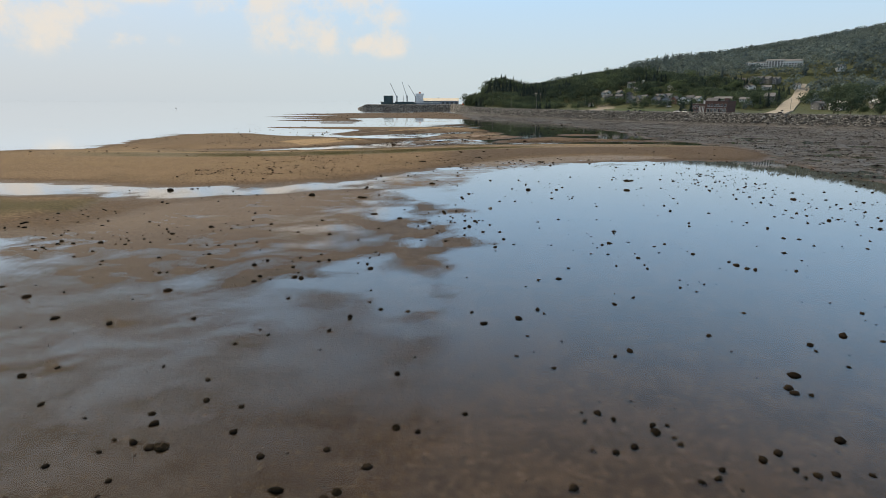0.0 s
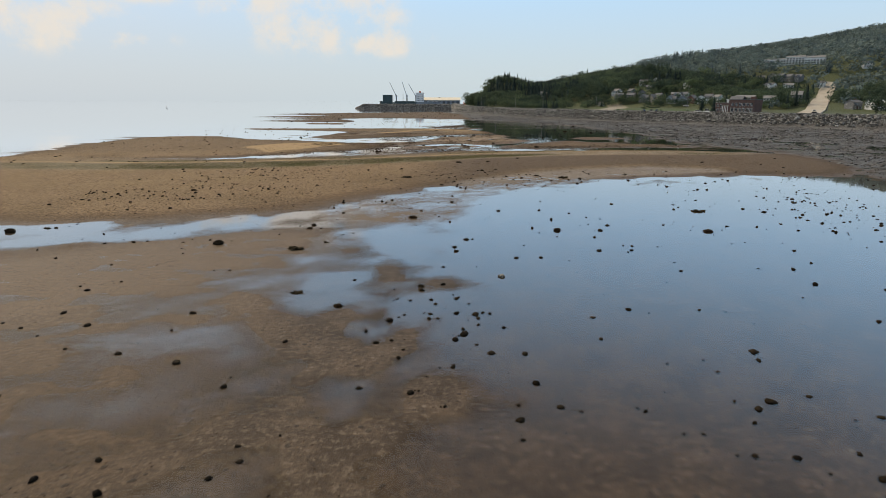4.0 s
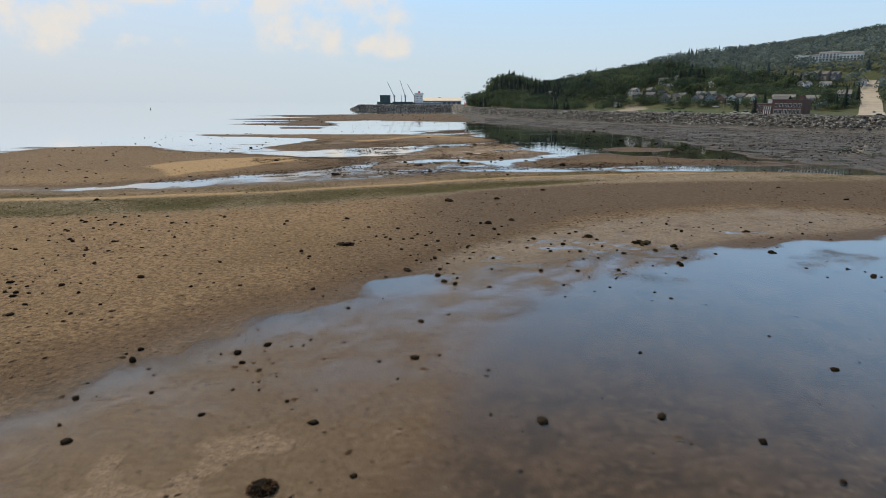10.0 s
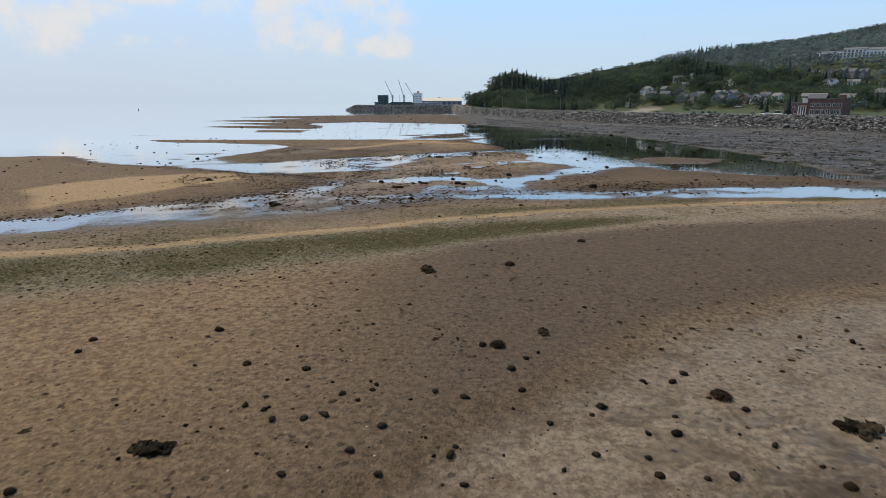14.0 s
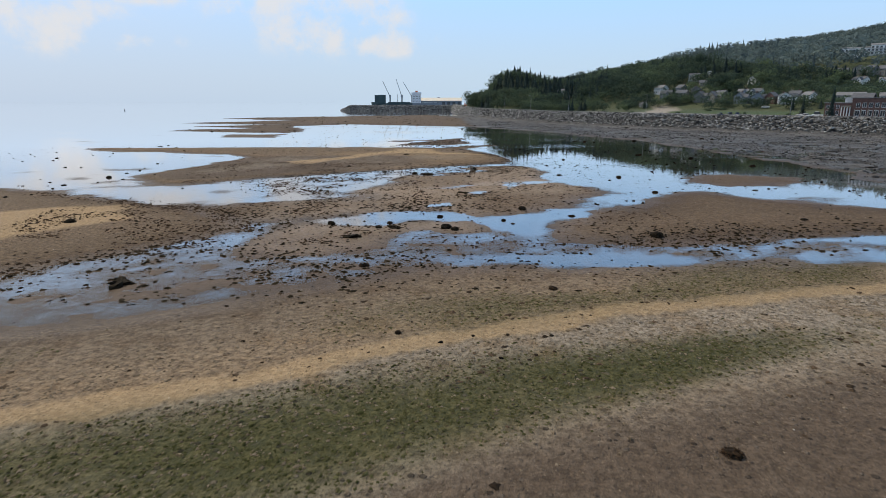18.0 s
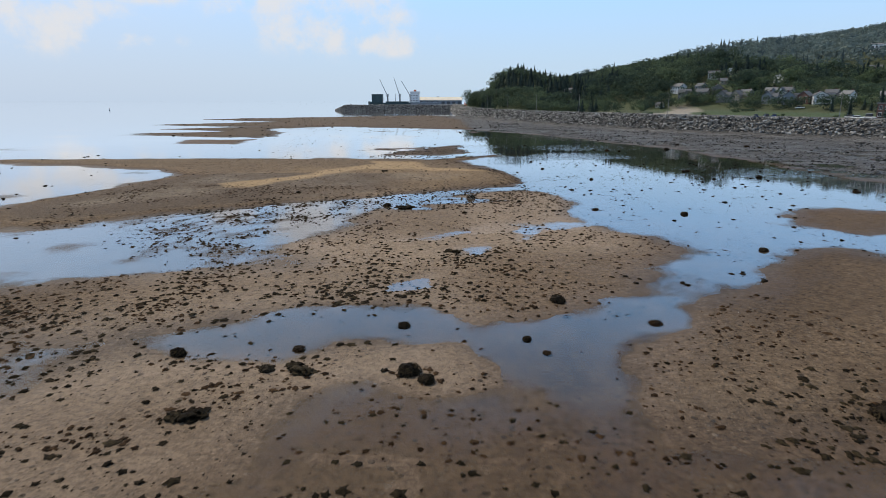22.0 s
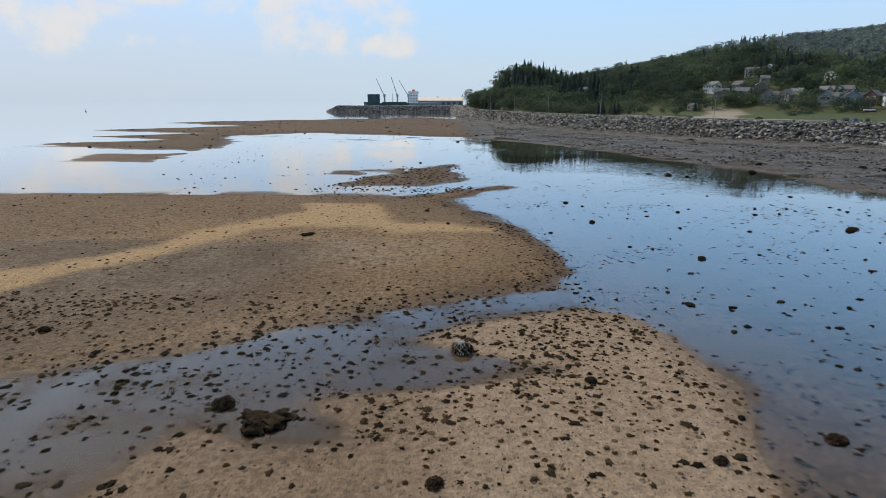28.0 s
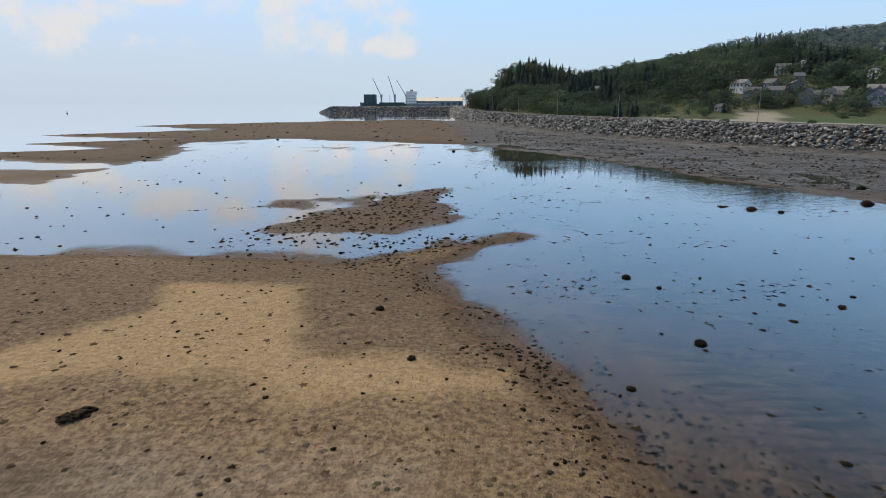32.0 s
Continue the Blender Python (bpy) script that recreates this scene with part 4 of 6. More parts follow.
litter("shore_stones", "dark weedy stones standing in the lagoon", "stones", p, few(len(p), 0.07, 0.34, 3.2), 0.5, M_STONE, ICO, ICO_F, 0.25)
# rusty drift weed along the seaward bar
p = sown(60000, -70, -10, 198, 262, lambda x, y, z, a, b, s: 0.6 * np.exp(-((inside(x, y, BARS["seaward_bar"][0]) / 2.2) ** 2)) * clumped(x, y, 5, 79, -0.7, 0.3))
litter("seaweed_tufts", "rusty drift seaweed along the edge of the seaward bar", "seaweed", p, few(len(p), 0.04, 0.20, 2.2), 0.4, M_REDWEED, MOUND, MOUND_F, 0.26)
p = sown(26000, 12, 56, 240, 352, lambda x, y, z, a, b, s: 0.5 * (1 - a) * clumped(x, 1.5 * y, 5, 69, -0.3, 0.6))
litter("seaweed_tufts", "dark seaweed patches just under the lagoon surface", "seaweed", np.stack([p[:, 0], p[:, 1], 0 * p[:, 2] - 0.03], 1), few(len(p), 0.08, 0.30), 0.1, M_WEED, TUFT, TUFT_F, 0.35)
p = sown(190000, 20, 260, 60, 620, lambda x, y, z, a, b, s: b * (s < 0) * (0.25 + 0.75 * clumped(x, y, 14, 68, -0.4, 0.5)) * (1 - 0.8 * ease(-s, 22, 6)))
large = rng.uniform(0, 1, len(p)) < 0.16
litter("shore_stones", "dark weedy stones covering the upper shore", "stones", p[large], few(large.sum(), 0.14, 0.48, 2.5), 0.6, M_SHORE, ICO, ICO_F, 0.25)
litter("shore_stones", "small grey and dark stones covering the upper shore", "stones", p[~large], few((~large).sum(), 0.06, 0.20, 2), 0.6, M_SHORE, OCTA, OCTA_F, 0.25)
p = sown(15000, 20, 260, 60, 620, lambda x, y, z, a, b, s: 0.6 * b * (s < -4) * clumped(x, y, 22, 80, -0.5, 0.5))
litter("weedy_heaps", "low dark heaps of weed and stones on the upper shore", "weed", p, few(len(p), 0.35, 1.5, 2), 0.20, M_SHORE, MOUND, MOUND_F, 0.28)
p = sown(2500, -190, 40, 400, 760, lambda x, y, z, a, b, s: 0.5 * (s < 0) * a)
litter("shore_stones", "dark stones along the outer sand bars", "stones", p, few(len(p), 0.10, 0.7, 3), 0.5, M_STONE, ICO, ICO_F, 0.2)
p = sown(3000, -130, 90, 160, 360, lambda x, y, z, a, b, s: 0.35 * ((x < -50) | (x > 45)))
litter("shore_stones", "scattered dark stones beside the channels", "stones", p, few(len(p), 0.08, 0.4, 3), 0.5, M_STONE, ICO, ICO_F, 0.2)
p = sown(5000, -40, 60, 15, 400, lambda x, y, z, a, b, s: 0.22 * (z > -0.08))
litter("shells", "small white broken shells strewn on the sand", "shells", p, few(len(p), 0.015, 0.06), 0.4, M_SHELL)
# low algae turf and dead stubble along the crest of the long bar
def turf(name, label, category, mat, n, low, high, chance):
    x, y = rng.uniform(-75, 80, n), rng.uniform(158, 232, n)
    z, a, b, algae_there, s = lie(x, y)
    keep = (rng.uniform(0, 1, n) < chance(x, y, crest_line(x, y), a, algae_there)) & (z > 0.04)
    at = np.stack([x, y, z], 1)[keep]
    v, f = scatter(TUFT, TUFT_F, at, few(len(at), low, high, 1.5), 0.6, 0.3)
    return tagged(new(name, from_arrays(name, v, f, mat, (("tint", np.repeat(rng.uniform(0, 1, len(at)), len(TUFT))),))), label, category, kind="stuff")


turf("algae_turf", "short olive green algae turf on the sand bar", "turf", M_GRASS, 230000, 0.04, 0.12, lambda x, y, c, a, g: 0.9 * g * (1 - ease(2.1 - np.abs(c - 0.5), 0, 0.7)))
turf("dead_stubble", "short grey-brown dead stubble on the sand bar crest", "stubble", M_STUBBLE, 130000, 0.04, 0.12,
     lambda x, y, c, a, g: a * np.exp(-(((c + 1) / 9) ** 2)) * (0.4 + 0.6 * ease(grain(x, y, 4, 91), -0.5, 0.5)) * (1 - ease(2.1 - np.abs(c - 0.5), 0, 0.7)))


# ---- boulders on the flat ----
def lump(seed, flat, rough, levels=3):
    bm = bmesh.new()
    bmesh.ops.create_icosphere(bm, subdivisions=levels, radius=0.5)
    for v in bm.verts:
        k = 1 + rough * noise.fractal(v.co * 2.3 + Vector((seed * 7.1, seed, 3)), 0.8, 2.2, 3)
        v.co = Vector((v.co.x * k, v.co.y * k * 0.85, v.co.z * k * flat))
    return bm


def frond_cap(seed, flat):
    """Ragged seaweed hanging over a stone: many short strands from the top outwards."""
    bm, r = bmesh.new(), random.Random(seed)
    for k in range(210):
        a, up = r.uniform(0, 6.283), r.uniform(0.1, 1.0)
        out = (1 - up * up) ** 0.5
        at = Vector((math.cos(a) * out * 0.52, math.sin(a) * out * 0.46, 0.5 * flat * up + 0.02))
        b = a + r.uniform(-1.1, 1.1)
        way = Vector((math.cos(b) * 0.10, math.sin(b) * 0.09, -r.uniform(-0.02, 0.13)))
        side = Vector((-math.sin(a), math.cos(a), 0)) * r.uniform(0.015, 0.055)
        lift = Vector((0, 0, 0.03))
        q = [bm.verts.new(p) for p in (at - side, at + side, at + way + side * 0.7 + lift, at + way - side * 0.7 + lift)]
        tip = bm.verts.new(at + way * r.uniform(1.4, 2.2) + Vector((0, 0, -0.03)))
        bm.faces.new(q)
        bm.faces.new((q[3], q[2], tip))
    return bm


def boulder(seed, flat, rock, weed, label):
    ob = part("boulder", lump(seed, flat, 0.5), rock, None, label)
    part("seaweed", frond_cap(seed, flat), weed, ob, "wet brown seaweed fronds")
    return tagged(ob, category="boulder", group="boulders on the tidal flat")


def weed_heap(seed):
    """A flat heap of torn seaweed: one ragged mesh."""
    bm, r = lump(seed, 0.26, 1.3, 4), random.Random(seed)
    for k in range(7):
        one = lump(seed + 3 * k, r.uniform(0.3, 0.6), 1.2, 2)
        one.transform(pose(r.uniform(-0.75, 0.75), r.uniform(-0.3, 0.3), 0.02, 0, 0, r.uniform(0, 360)) @ Matrix.Scale(r.uniform(0.25, 0.6), 4))
        me = bpy.data.meshes.new("heap")
        one.to_mesh(me)
        one.free()
        bm.from_mesh(me)
        bpy.data.meshes.remove(me)
    for k in range(40):
        a, d = r.uniform(0, 6.283), r.uniform(0.2, 0.7)
        at = Vector((math.cos(a) * d, math.sin(a) * d * 0.6, 0.02))
        w = Vector((r.uniform(-0.14, 0.14), r.uniform(-0.14, 0.14), 0.04))
        s = Vector((-w.y, w.x, 0)).normalized() * 0.05
        bm.faces.new([bm.verts.new(p) for p in (at - s, at + s, at + w + s, at + w - s)])
    ob = part("seaweed_clump", bm, M_WEED, None, "flat clump of dark torn seaweed lying on wet sand")
    return tagged(ob, category="seaweed", group="seaweed clumps on the tidal flat")


ROCKS = [boulder(3, 0.62, M_STONE, M_WEED, "dark wet boulder draped with brown seaweed on the sand"),
         boulder(8, 0.5, M_STONE, M_REDWEED, "low dark boulder with rusty seaweed on wet sand"),
         boulder(12, 0.75, M_STONE, M_WEED, "rounded dark boulder with a seaweed cap in shallow water"),
         boulder(21, 0.8, M_PALE, M_WEED, "pale-topped boulder with seaweed skirt in shallow water")]
HEAPS = [weed_heap(5), weed_heap(17)]
NEAR_POOL = [(-52, 103, 1.5, 2), (-14, 24, 0.8, 0), (-16, 27, 0.5, 0), (-3, 26, 0.5, 2), (-5, 21, 0.6, 0), (10, 26, 0.6, 2), (24, 37, 0.6, 2), (11, 55, 0.6, 0), (-15, 36, 0.4, 2),
             (-26, 31, 0.6, 0), (-6, 43, 0.5, 2), (5, 38, 0.45, 0), (56, 97, 1.3, 1), (35, 119, 1.9, 5), (-25, 47, 0.9, 1), (19, 59, 0.6, 2), (20, 30, 0.45, 2)]
POOL_EDGE = [(-36, 45, 0.9, 1), (-5, 113, 1.3, 1), (-25, 98, 1.3, 0), (-16, 96, 1.6, 5), (13, 106, 1.1, 2), (31, 106, 1.5, 1), (5, 87, 0.9, 3), (-2, 84, 0.7, 0), (-8, 79, 0.9, 1),
             (1, 81, 0.5, 2), (-12, 82, 1.0, 5), (-17, 108, 0.8, 0), (-17, 106, 0.8, 1), (2, 101, 0.8, 0), (-43, 132, 1.2, 1), (14, 79, 0.6, 2), (3, 78, 0.5, 2)]
ON_BAR = [(-9, 151, 1.7, 4), (1, 177, 1.7, 4), (8, 179, 1.1, 1), (6, 162, 1.1, 0), (-2, 143, 0.9, 4), (17, 157, 1.2, 1), (22, 154, 1.6, 5), (25, 153, 0.9, 2), (19, 150, 0.7, 1),
          (9, 164, 1.0, 4), (16, 188, 1.1, 1), (-8, 159, 0.6, 1), (34, 151, 0.8, 2), (-24, 139, 0.7, 0)]
CHANNELS = [(-7, 228, 2.0, 4), (4, 232, 1.1, 2), (26, 229, 1.7, 2), (12, 210, 1.0, 1), (7, 292, 1.8, 3), (-64, 277, 1.4, 2), (-3, 233, 1.8, 4), (13, 245, 1.6, 0), (-23, 211, 2.2, 5),
            (-4, 217, 1.1, 1), (-42, 233, 1.4, 0), (35, 280, 1.4, 2), (36, 261, 1.1, 0), (1, 200, 0.5, 2), (5, 259, 1.4, 4), (-11, 235, 1.1, 2), (-4, 236, 1.0, 1), (19, 241, 1.2, 1)]
MIDDLE = [(10, 238, 0.9, 2), (11, 236, 0.8, 1), (2, 240, 1.1, 0), (-3, 284, 1.4, 5), (52, 327, 1.2, 2), (63, 318, 1.4, 2), (-5, 233, 1.1, 0), (3, 233, 1.5, 0), (-2, 283.6, 2.4, 4),
          (-5, 285, 1.3, 0), (-20, 293, 0.9, 2), (23, 331, 1.0, 2), (22, 345, 0.9, 2), (53, 328, 1.6, 1), (30, 314, 1.0, 2), (24, 301, 1.0, 5), (24, 283, 1.1, 1)]
FAR_END = [(18, 281, 0.8, 0), (6, 279, 0.9, 1), (14, 288, 0.9, 0), (-10, 320, 1.5, 4), (2, 335, 0.8, 2), (5, 327, 0.7, 2), (36, 338, 0.7, 2), (48, 378, 1.8, 1), (67, 383, 2.0, 0),
           (75, 397, 1.8, 2), (4, 471, 1.4, 2), (-66, 523, 1.4, 2), (-4, 400, 0.9, 2), (45, 380, 1.3, 5), (51, 376, 1.2, 0), (94, 390, 2.2, 1), (96, 386, 1.5, 0), (70, 300, 1.4, 1)]
pick = random.Random(4)
for k, (x, y, size, kind) in enumerate(NEAR_POOL + POOL_EDGE + ON_BAR + CHANNELS + MIDDLE + FAR_END):
    proto = (ROCKS + HEAPS)[kind]
    z = max(height(x, y), -0.08)
    m = pose(x, y, z + 0.03 * size, pick.uniform(-6, 6), pick.uniform(-6, 6), pick.uniform(0, 360)) @ Matrix.Scale(size * (0.62 if kind > 3 else 0.74) * pick.uniform(0.9, 1.1), 4)
    copy_thing(proto, m)
for ob in ROCKS + HEAPS:
    for o in (*ob.children_recursive, ob):
        bpy.data.objects.remove(o)


# ---- the rock armour along the shore, and the breakwater ----
def along(line, from_end=0.0):
    """A function from metres along a line to a place and the way to its left side."""
    pts = [Vector(p) for p in line]
    ends = [0.0]
    for a, b in zip(pts, pts[1:]):
        ends.append(ends[-1] + (b - a).length)

    def at(d):
        k = min(max(np.searchsorted(ends, d) - 1, 0), len(pts) - 2)
        way = (pts[k + 1] - pts[k]).normalized()
        return pts[k] + way * (d - ends[k]), Vector((-way.y, way.x))

    return at, ends[-1]


# a broken block: eight worn corners and two split ends
ROCK = np.array([(-0.8, -0.6, -0.6), (0.8, -0.6, -0.6), (0.8, 0.6, -0.6), (-0.8, 0.6, -0.6), (-0.7, -0.5, 0.6), (0.7, -0.5, 0.6), (0.7, 0.5, 0.6), (-0.7, 0.5, 0.6), (0, 0, 0.85), (1.05, 0, 0.1), (-1.05, 0, 0), (0, -0.85, 0.1), (0, 0.85, 0)])
ROCK_F = np.array([(4, 5, 8), (5, 6, 8), (6, 7, 8), (7, 4, 8), (1, 2, 9), (2, 6, 9), (6, 5, 9), (5, 1, 9), (3, 0, 10), (0, 4, 10), (4, 7, 10), (7, 3, 10), (0, 1, 11), (1, 5, 11), (5, 4, 11), (4, 0, 11), (2, 3, 12), (3, 7, 12), (7, 6, 12), (6, 2, 12)])
shore, shore_long = along(FOOT[:14])
armour = tagged(new("rock_armour"), "sloping bank of piled grey granite blocks along the shore road", "rock armour", kind="structure")
spots, sizes = [], []
d = 0.0
while d < shore_long - 150:
    step = 1.4 if d < 380 else 0.80
    c, n_left = shore(d)
    for s in np.arange(3.4, 13.6, step):
        q = c + n_left * (s + rng.uniform(-0.4, 0.4)) + Vector((rng.uniform(-0.4, 0.4), rng.uniform(-0.4, 0.4)))
        spots.append((q.x, q.y, d))
        sizes.append(step * (0.40 + 0.60 * rng.uniform() ** 2.5))
    d += step
spots, sizes = np.array(spots), np.array(sizes)
zz = lie(spots[:, 0], spots[:, 1])[0]
spots_at = np.stack([spots[:, 0], spots[:, 1], zz + 0.18 + 0.32 * rng.standard_normal(len(zz))], 1)
near = (spots[:, 2] > 610) & (spots[:, 2] < 640)
near &= np.cumsum(near) <= 290
v, f = scatter(ROCK, ROCK_F, spots_at[~near], sizes[~near], 0.75, 0.32)
stones = new("stones", from_arrays("stones", v, f, M_ARMOUR))
stones.parent = armour
tagged(stones, kind="stuff")
block_meshes = []
for k in range(6):
    v, f = scatter(ROCK, ROCK_F, np.zeros((1, 3)), np.array([1.0]), 0.8, 0.32)
    block_meshes.append(from_arrays("stone", v, f, M_ARMOUR))
for k, (place, size) in enumerate(zip(spots_at[near], sizes[near])):
    ob = new("stone", block_meshes[k % 6])
    ob.parent = armour
    ob.matrix_local = pose(*place, rng.uniform(-20, 20), rng.uniform(-20, 20), rng.uniform(0, 360)) @ Matrix.Scale(size, 4)
# breakwater of the port: a mound with stones
bm = bmesh.new()
HEAD, ROOT, TOP = Vector((-168, 1003)), Vector((-14, 1003)), 6.6
ring = []
for x in np.linspace(HEAD.x, ROOT.x, 24):
    end = min(1.0, (x - HEAD.x) / 14 + 0.08)
    ring.append([bm.verts.new((x, 1003 + dy * (0.3 + 0.7 * end), dz * end if dz > 0 else dz)) for dy, dz in ((-15, -2), (-4, TOP), (4, TOP), (15, -2))])
for a, b in zip(ring, ring[1:]):
    for k in range(3):
        bm.faces.new((a[k], b[k], b[k + 1], a[k + 1]))
mound = tagged(part("breakwater", bm, M_RUBBLE, None, "long dark rubble breakwater in front of the port"), category="breakwater", kind="structure")
n = 1500
x, y = rng.uniform(HEAD.x, ROOT.x, n), rng.uniform(-15, 3, n)
end = np.minimum(1.0, (x - HEAD.x) / 14 + 0.08)
z = np.where(y < -4, np.interp(y, (-15, -4), (-2, TOP)), TOP) * end
v, f = scatter(ICO, ICO_F, np.stack([x, 1003 + y * (0.3 + 0.7 * end), z], 1), rng.uniform(0.8, 1.9, n), 0.7, 0.16)
rubble = new("stones", from_arrays("stones", v, f, M_RUBBLE))
rubble.parent = mound
tagged(rubble, kind="stuff")


# ---- trees ----
def crown_cards(n, wide, tall, base, lobes, seed, size):
    """A broadleaf crown: many small ragged leaf clumps over several lobes, with gaps between."""
    r = np.random.default_rng(seed)
    centre = np.stack([r.normal(0, 0.30, lobes) * wide, r.normal(0, 0.30, lobes) * wide, base + tall * r.uniform(0.22, 0.80, lobes)], 1)
    radius = np.stack([r.uniform(0.26, 0.42, lobes) * wide, r.uniform(0.26, 0.42, lobes) * wide, r.uniform(0.18, 0.30, lobes) * tall], 1)
    k = r.integers(0, lobes, n)
    way = r.standard_normal((n, 3))
    way /= np.linalg.norm(way, axis=1)[:, None]
    at = centre[k] + way * radius[k] * r.uniform(0.75, 1.05, n)[:, None]
    nrm = way + 0.22 * r.standard_normal((n, 3)) + (0, 0, 0.15)
    nrm /= np.linalg.norm(nrm, axis=1)[:, None]
    u = np.cross(nrm, r.standard_normal((n, 3)))
    u /= np.linalg.norm(u, axis=1)[:, None]
    v = np.cross(nrm, u)
    s = size * r.uniform(0.6, 1.3, n)[:, None]
    turn = r.uniform(0, 6.283, n)[:, None] + np.array([0.0, 2.1, 4.2]) + r.uniform(-0.5, 0.5, (n, 3))
    far = s * r.uniform(0.75, 1.35, (n, 3))
    leaf = at[:, None] + (np.cos(turn) * far)[..., None] * u[:, None] + (np.sin(turn) * far)[..., None] * v[:, None]
    return leaf.reshape(-1, 3), np.arange(3 * n).reshape(n, 3)


def conifer_cards(layers, wide, tall, seed, spikes=9):
    """A spruce: ragged drooping skirts of spiky boughs, narrowing to the tip."""
    r = np.random.default_rng(seed)
    verts, faces = [], []
    for k in range(layers):
        f = k / layers
        z = tall * (0.10 + 0.86 * f)
        rad = wide * 0.5 * (1 - f) ** 0.85 * r.uniform(0.85, 1.15)
        for j in range(spikes):
            a, w = 6.283 * (j + r.uniform(-0.35, 0.35)) / spikes, 0.9 * 6.283 / spikes
            out = rad * r.uniform(0.7, 1.2)
            drop = tall * 0.9 / layers * r.uniform(0.5, 1.1)
            i = len(verts)
            verts += [(0, 0, z + tall * 1.1 / layers), (math.cos(a - w / 2) * out * 0.6, math.sin(a - w / 2) * out * 0.6, z - drop * 0.3),
                      (math.cos(a) * out, math.sin(a) * out, z - drop), (math.cos(a + w / 2) * out * 0.6, math.sin(a + w / 2) * out * 0.6, z - drop * 0.3)]
            faces.append((i, i + 1, i + 2, i + 3))
    return np.array(verts), np.array(faces)


def trunk_of(tall, r0, limbs, seed):
    rr = random.Random(seed)
    bm = tube((0, 0, -0.4), (0, 0, tall * 0.45), r0, r0 * 0.6, 7)
    tube((0, 0, tall * 0.45), (rr.uniform(-0.3, 0.3), rr.uniform(-0.3, 0.3), tall * 0.85), r0 * 0.6, r0 * 0.2, 6, bm)
    for k in range(limbs):
        a, z = rr.uniform(0, 6.283), tall * rr.uniform(0.3, 0.6)
        tube((0, 0, z), (math.cos(a) * tall * 0.2, math.sin(a) * tall * 0.2, z + tall * 0.2), r0 * 0.35, r0 * 0.1, 5, bm)
    return bm


def tree(kind, tall, seed, label, tint=None):
    """A tree of its own: a trunk with limbs, and a crown."""
    ob = new("tree")
    if kind == "spruce":
        v, f = conifer_cards(13, tall * 0.42, tall, seed, 12)
        mat = M_NEEDLE
        part("trunk", tube((0, 0, -0.4), (0, 0, tall * 0.9), tall * 0.018, tall * 0.004, 6), M_BARK, ob)
    else:
        v, f = crown_cards(1600, tall * 0.75, tall * 0.9, tall * 0.10, 12, seed, tall * 0.034)
        mat = M_LEAF
        part("trunk", trunk_of(tall, tall * 0.022, 5, seed), M_BARK, ob)
    crown = new("crown", from_arrays("crown", v, f, mat, (("tint", np.full(len(v), random.Random(seed).uniform(0.15, 0.6) if tint is None else tint)),)))
    crown.parent = ob
    return tagged(ob, label, "tree", "trees by the shore road")


TREES = [tree("spruce", 12, 1, "tall dark green spruce beside the shore buildings"), tree("spruce", 10, 2, "slim dark spruce beside the shore road"),
         tree("broad", 11, 3, "broad green leafy tree in the town"), tree("broad", 9, 4, "light green leafy tree near the houses", 1.0),
         tree("broad", 13, 5, "tall dark green poplar-like leafy tree")]
LONE = [(171, 442, 0, 1.0), (174, 470, 0, 0.8), (199, 488, 0, 1.15), (192, 513, 0, 0.7), (240, 488, 4, 1.0), (238, 477, 0, 1.0), (246, 481, 0, 1.15), (257, 487, 0, 1.5), (234, 472, 3, 0.5), (222, 478, 3, 0.5)]
LONE += [(246, 379, 2, 1.5), (240, 386, 2, 1.2), (253, 378, 3, 0.8), (262, 375, 2, 0.7), (280, 402, 2, 1.7), (287, 398, 4, 1.6), (293, 405, 2, 1.5), (300, 478, 4, 1.3), (310, 484, 2, 1.2), (318, 496, 2, 1.3), (322, 510, 3, 1.2), (334, 520, 4, 1.2)]
LONE += [(216, 602, 3, 1.5), (179, 587, 3, 1.0), (147, 589, 3, 0.75), (156, 584, 3, 0.7), (275, 624, 3, 1.2), (289, 634, 3, 1.3), (184, 592, 2, 1.5), (188, 590, 3, 1.3), (154, 652, 3, 1.3), (200, 672, 2, 1.5)]
LONE += [(172, 613, 3, 0.9), (272, 716, 3, 1.7), (182, 606, 3, 0.8), (108, 553, 3, 0.55), (112, 560, 2, 0.5), (296, 470, 2, 1.2), (296, 455, 2, 1.3), (312, 440, 4, 1.2), (325, 425, 2, 1.2), (151, 592, 2, 0.7)]
# tall pale birches at the tip of the cape
LONE += [(12, 790, 4, 1.1), (14, 776, 4, 1.2), (17, 764, 4, 1.25), (21, 752, 4, 1.2), (15, 800, 4, 1.0), (25, 741, 4, 1.15), (29, 728, 2, 1.2), (33, 716, 4, 1.1), (38, 700, 2, 1.2), (66, 640, 3, 0.8), (60, 652, 3, 0.7)]
pick = random.Random(11)
for x, y, kind, size in LONE:
    copy_thing(TREES[kind], pose(x, y, height(x, y) - 0.1, 0, 0, pick.uniform(0, 360)) @ Matrix.Scale(size * pick.uniform(0.9, 1.1), 4))
for ob in TREES:
    for o in (*ob.children_recursive, ob):
        bpy.data.objects.remove(o)
ROAD_UP = [(212, 404), (232, 434), (258, 474), (285, 516), (314, 561), (342, 606), (358, 628), (371, 644), (384, 662)]
up_at, up_long = along(ROAD_UP)
HOUSE_SPOTS = []   # kept free of woods, filled with (x, y, clearing) below


# ---- the town ----
def shared(name, bm, mat):
    me = bpy.data.meshes.new(name)
    bm.to_mesh(me)
    bm.free()
    me.materials.append(mat)
    return me


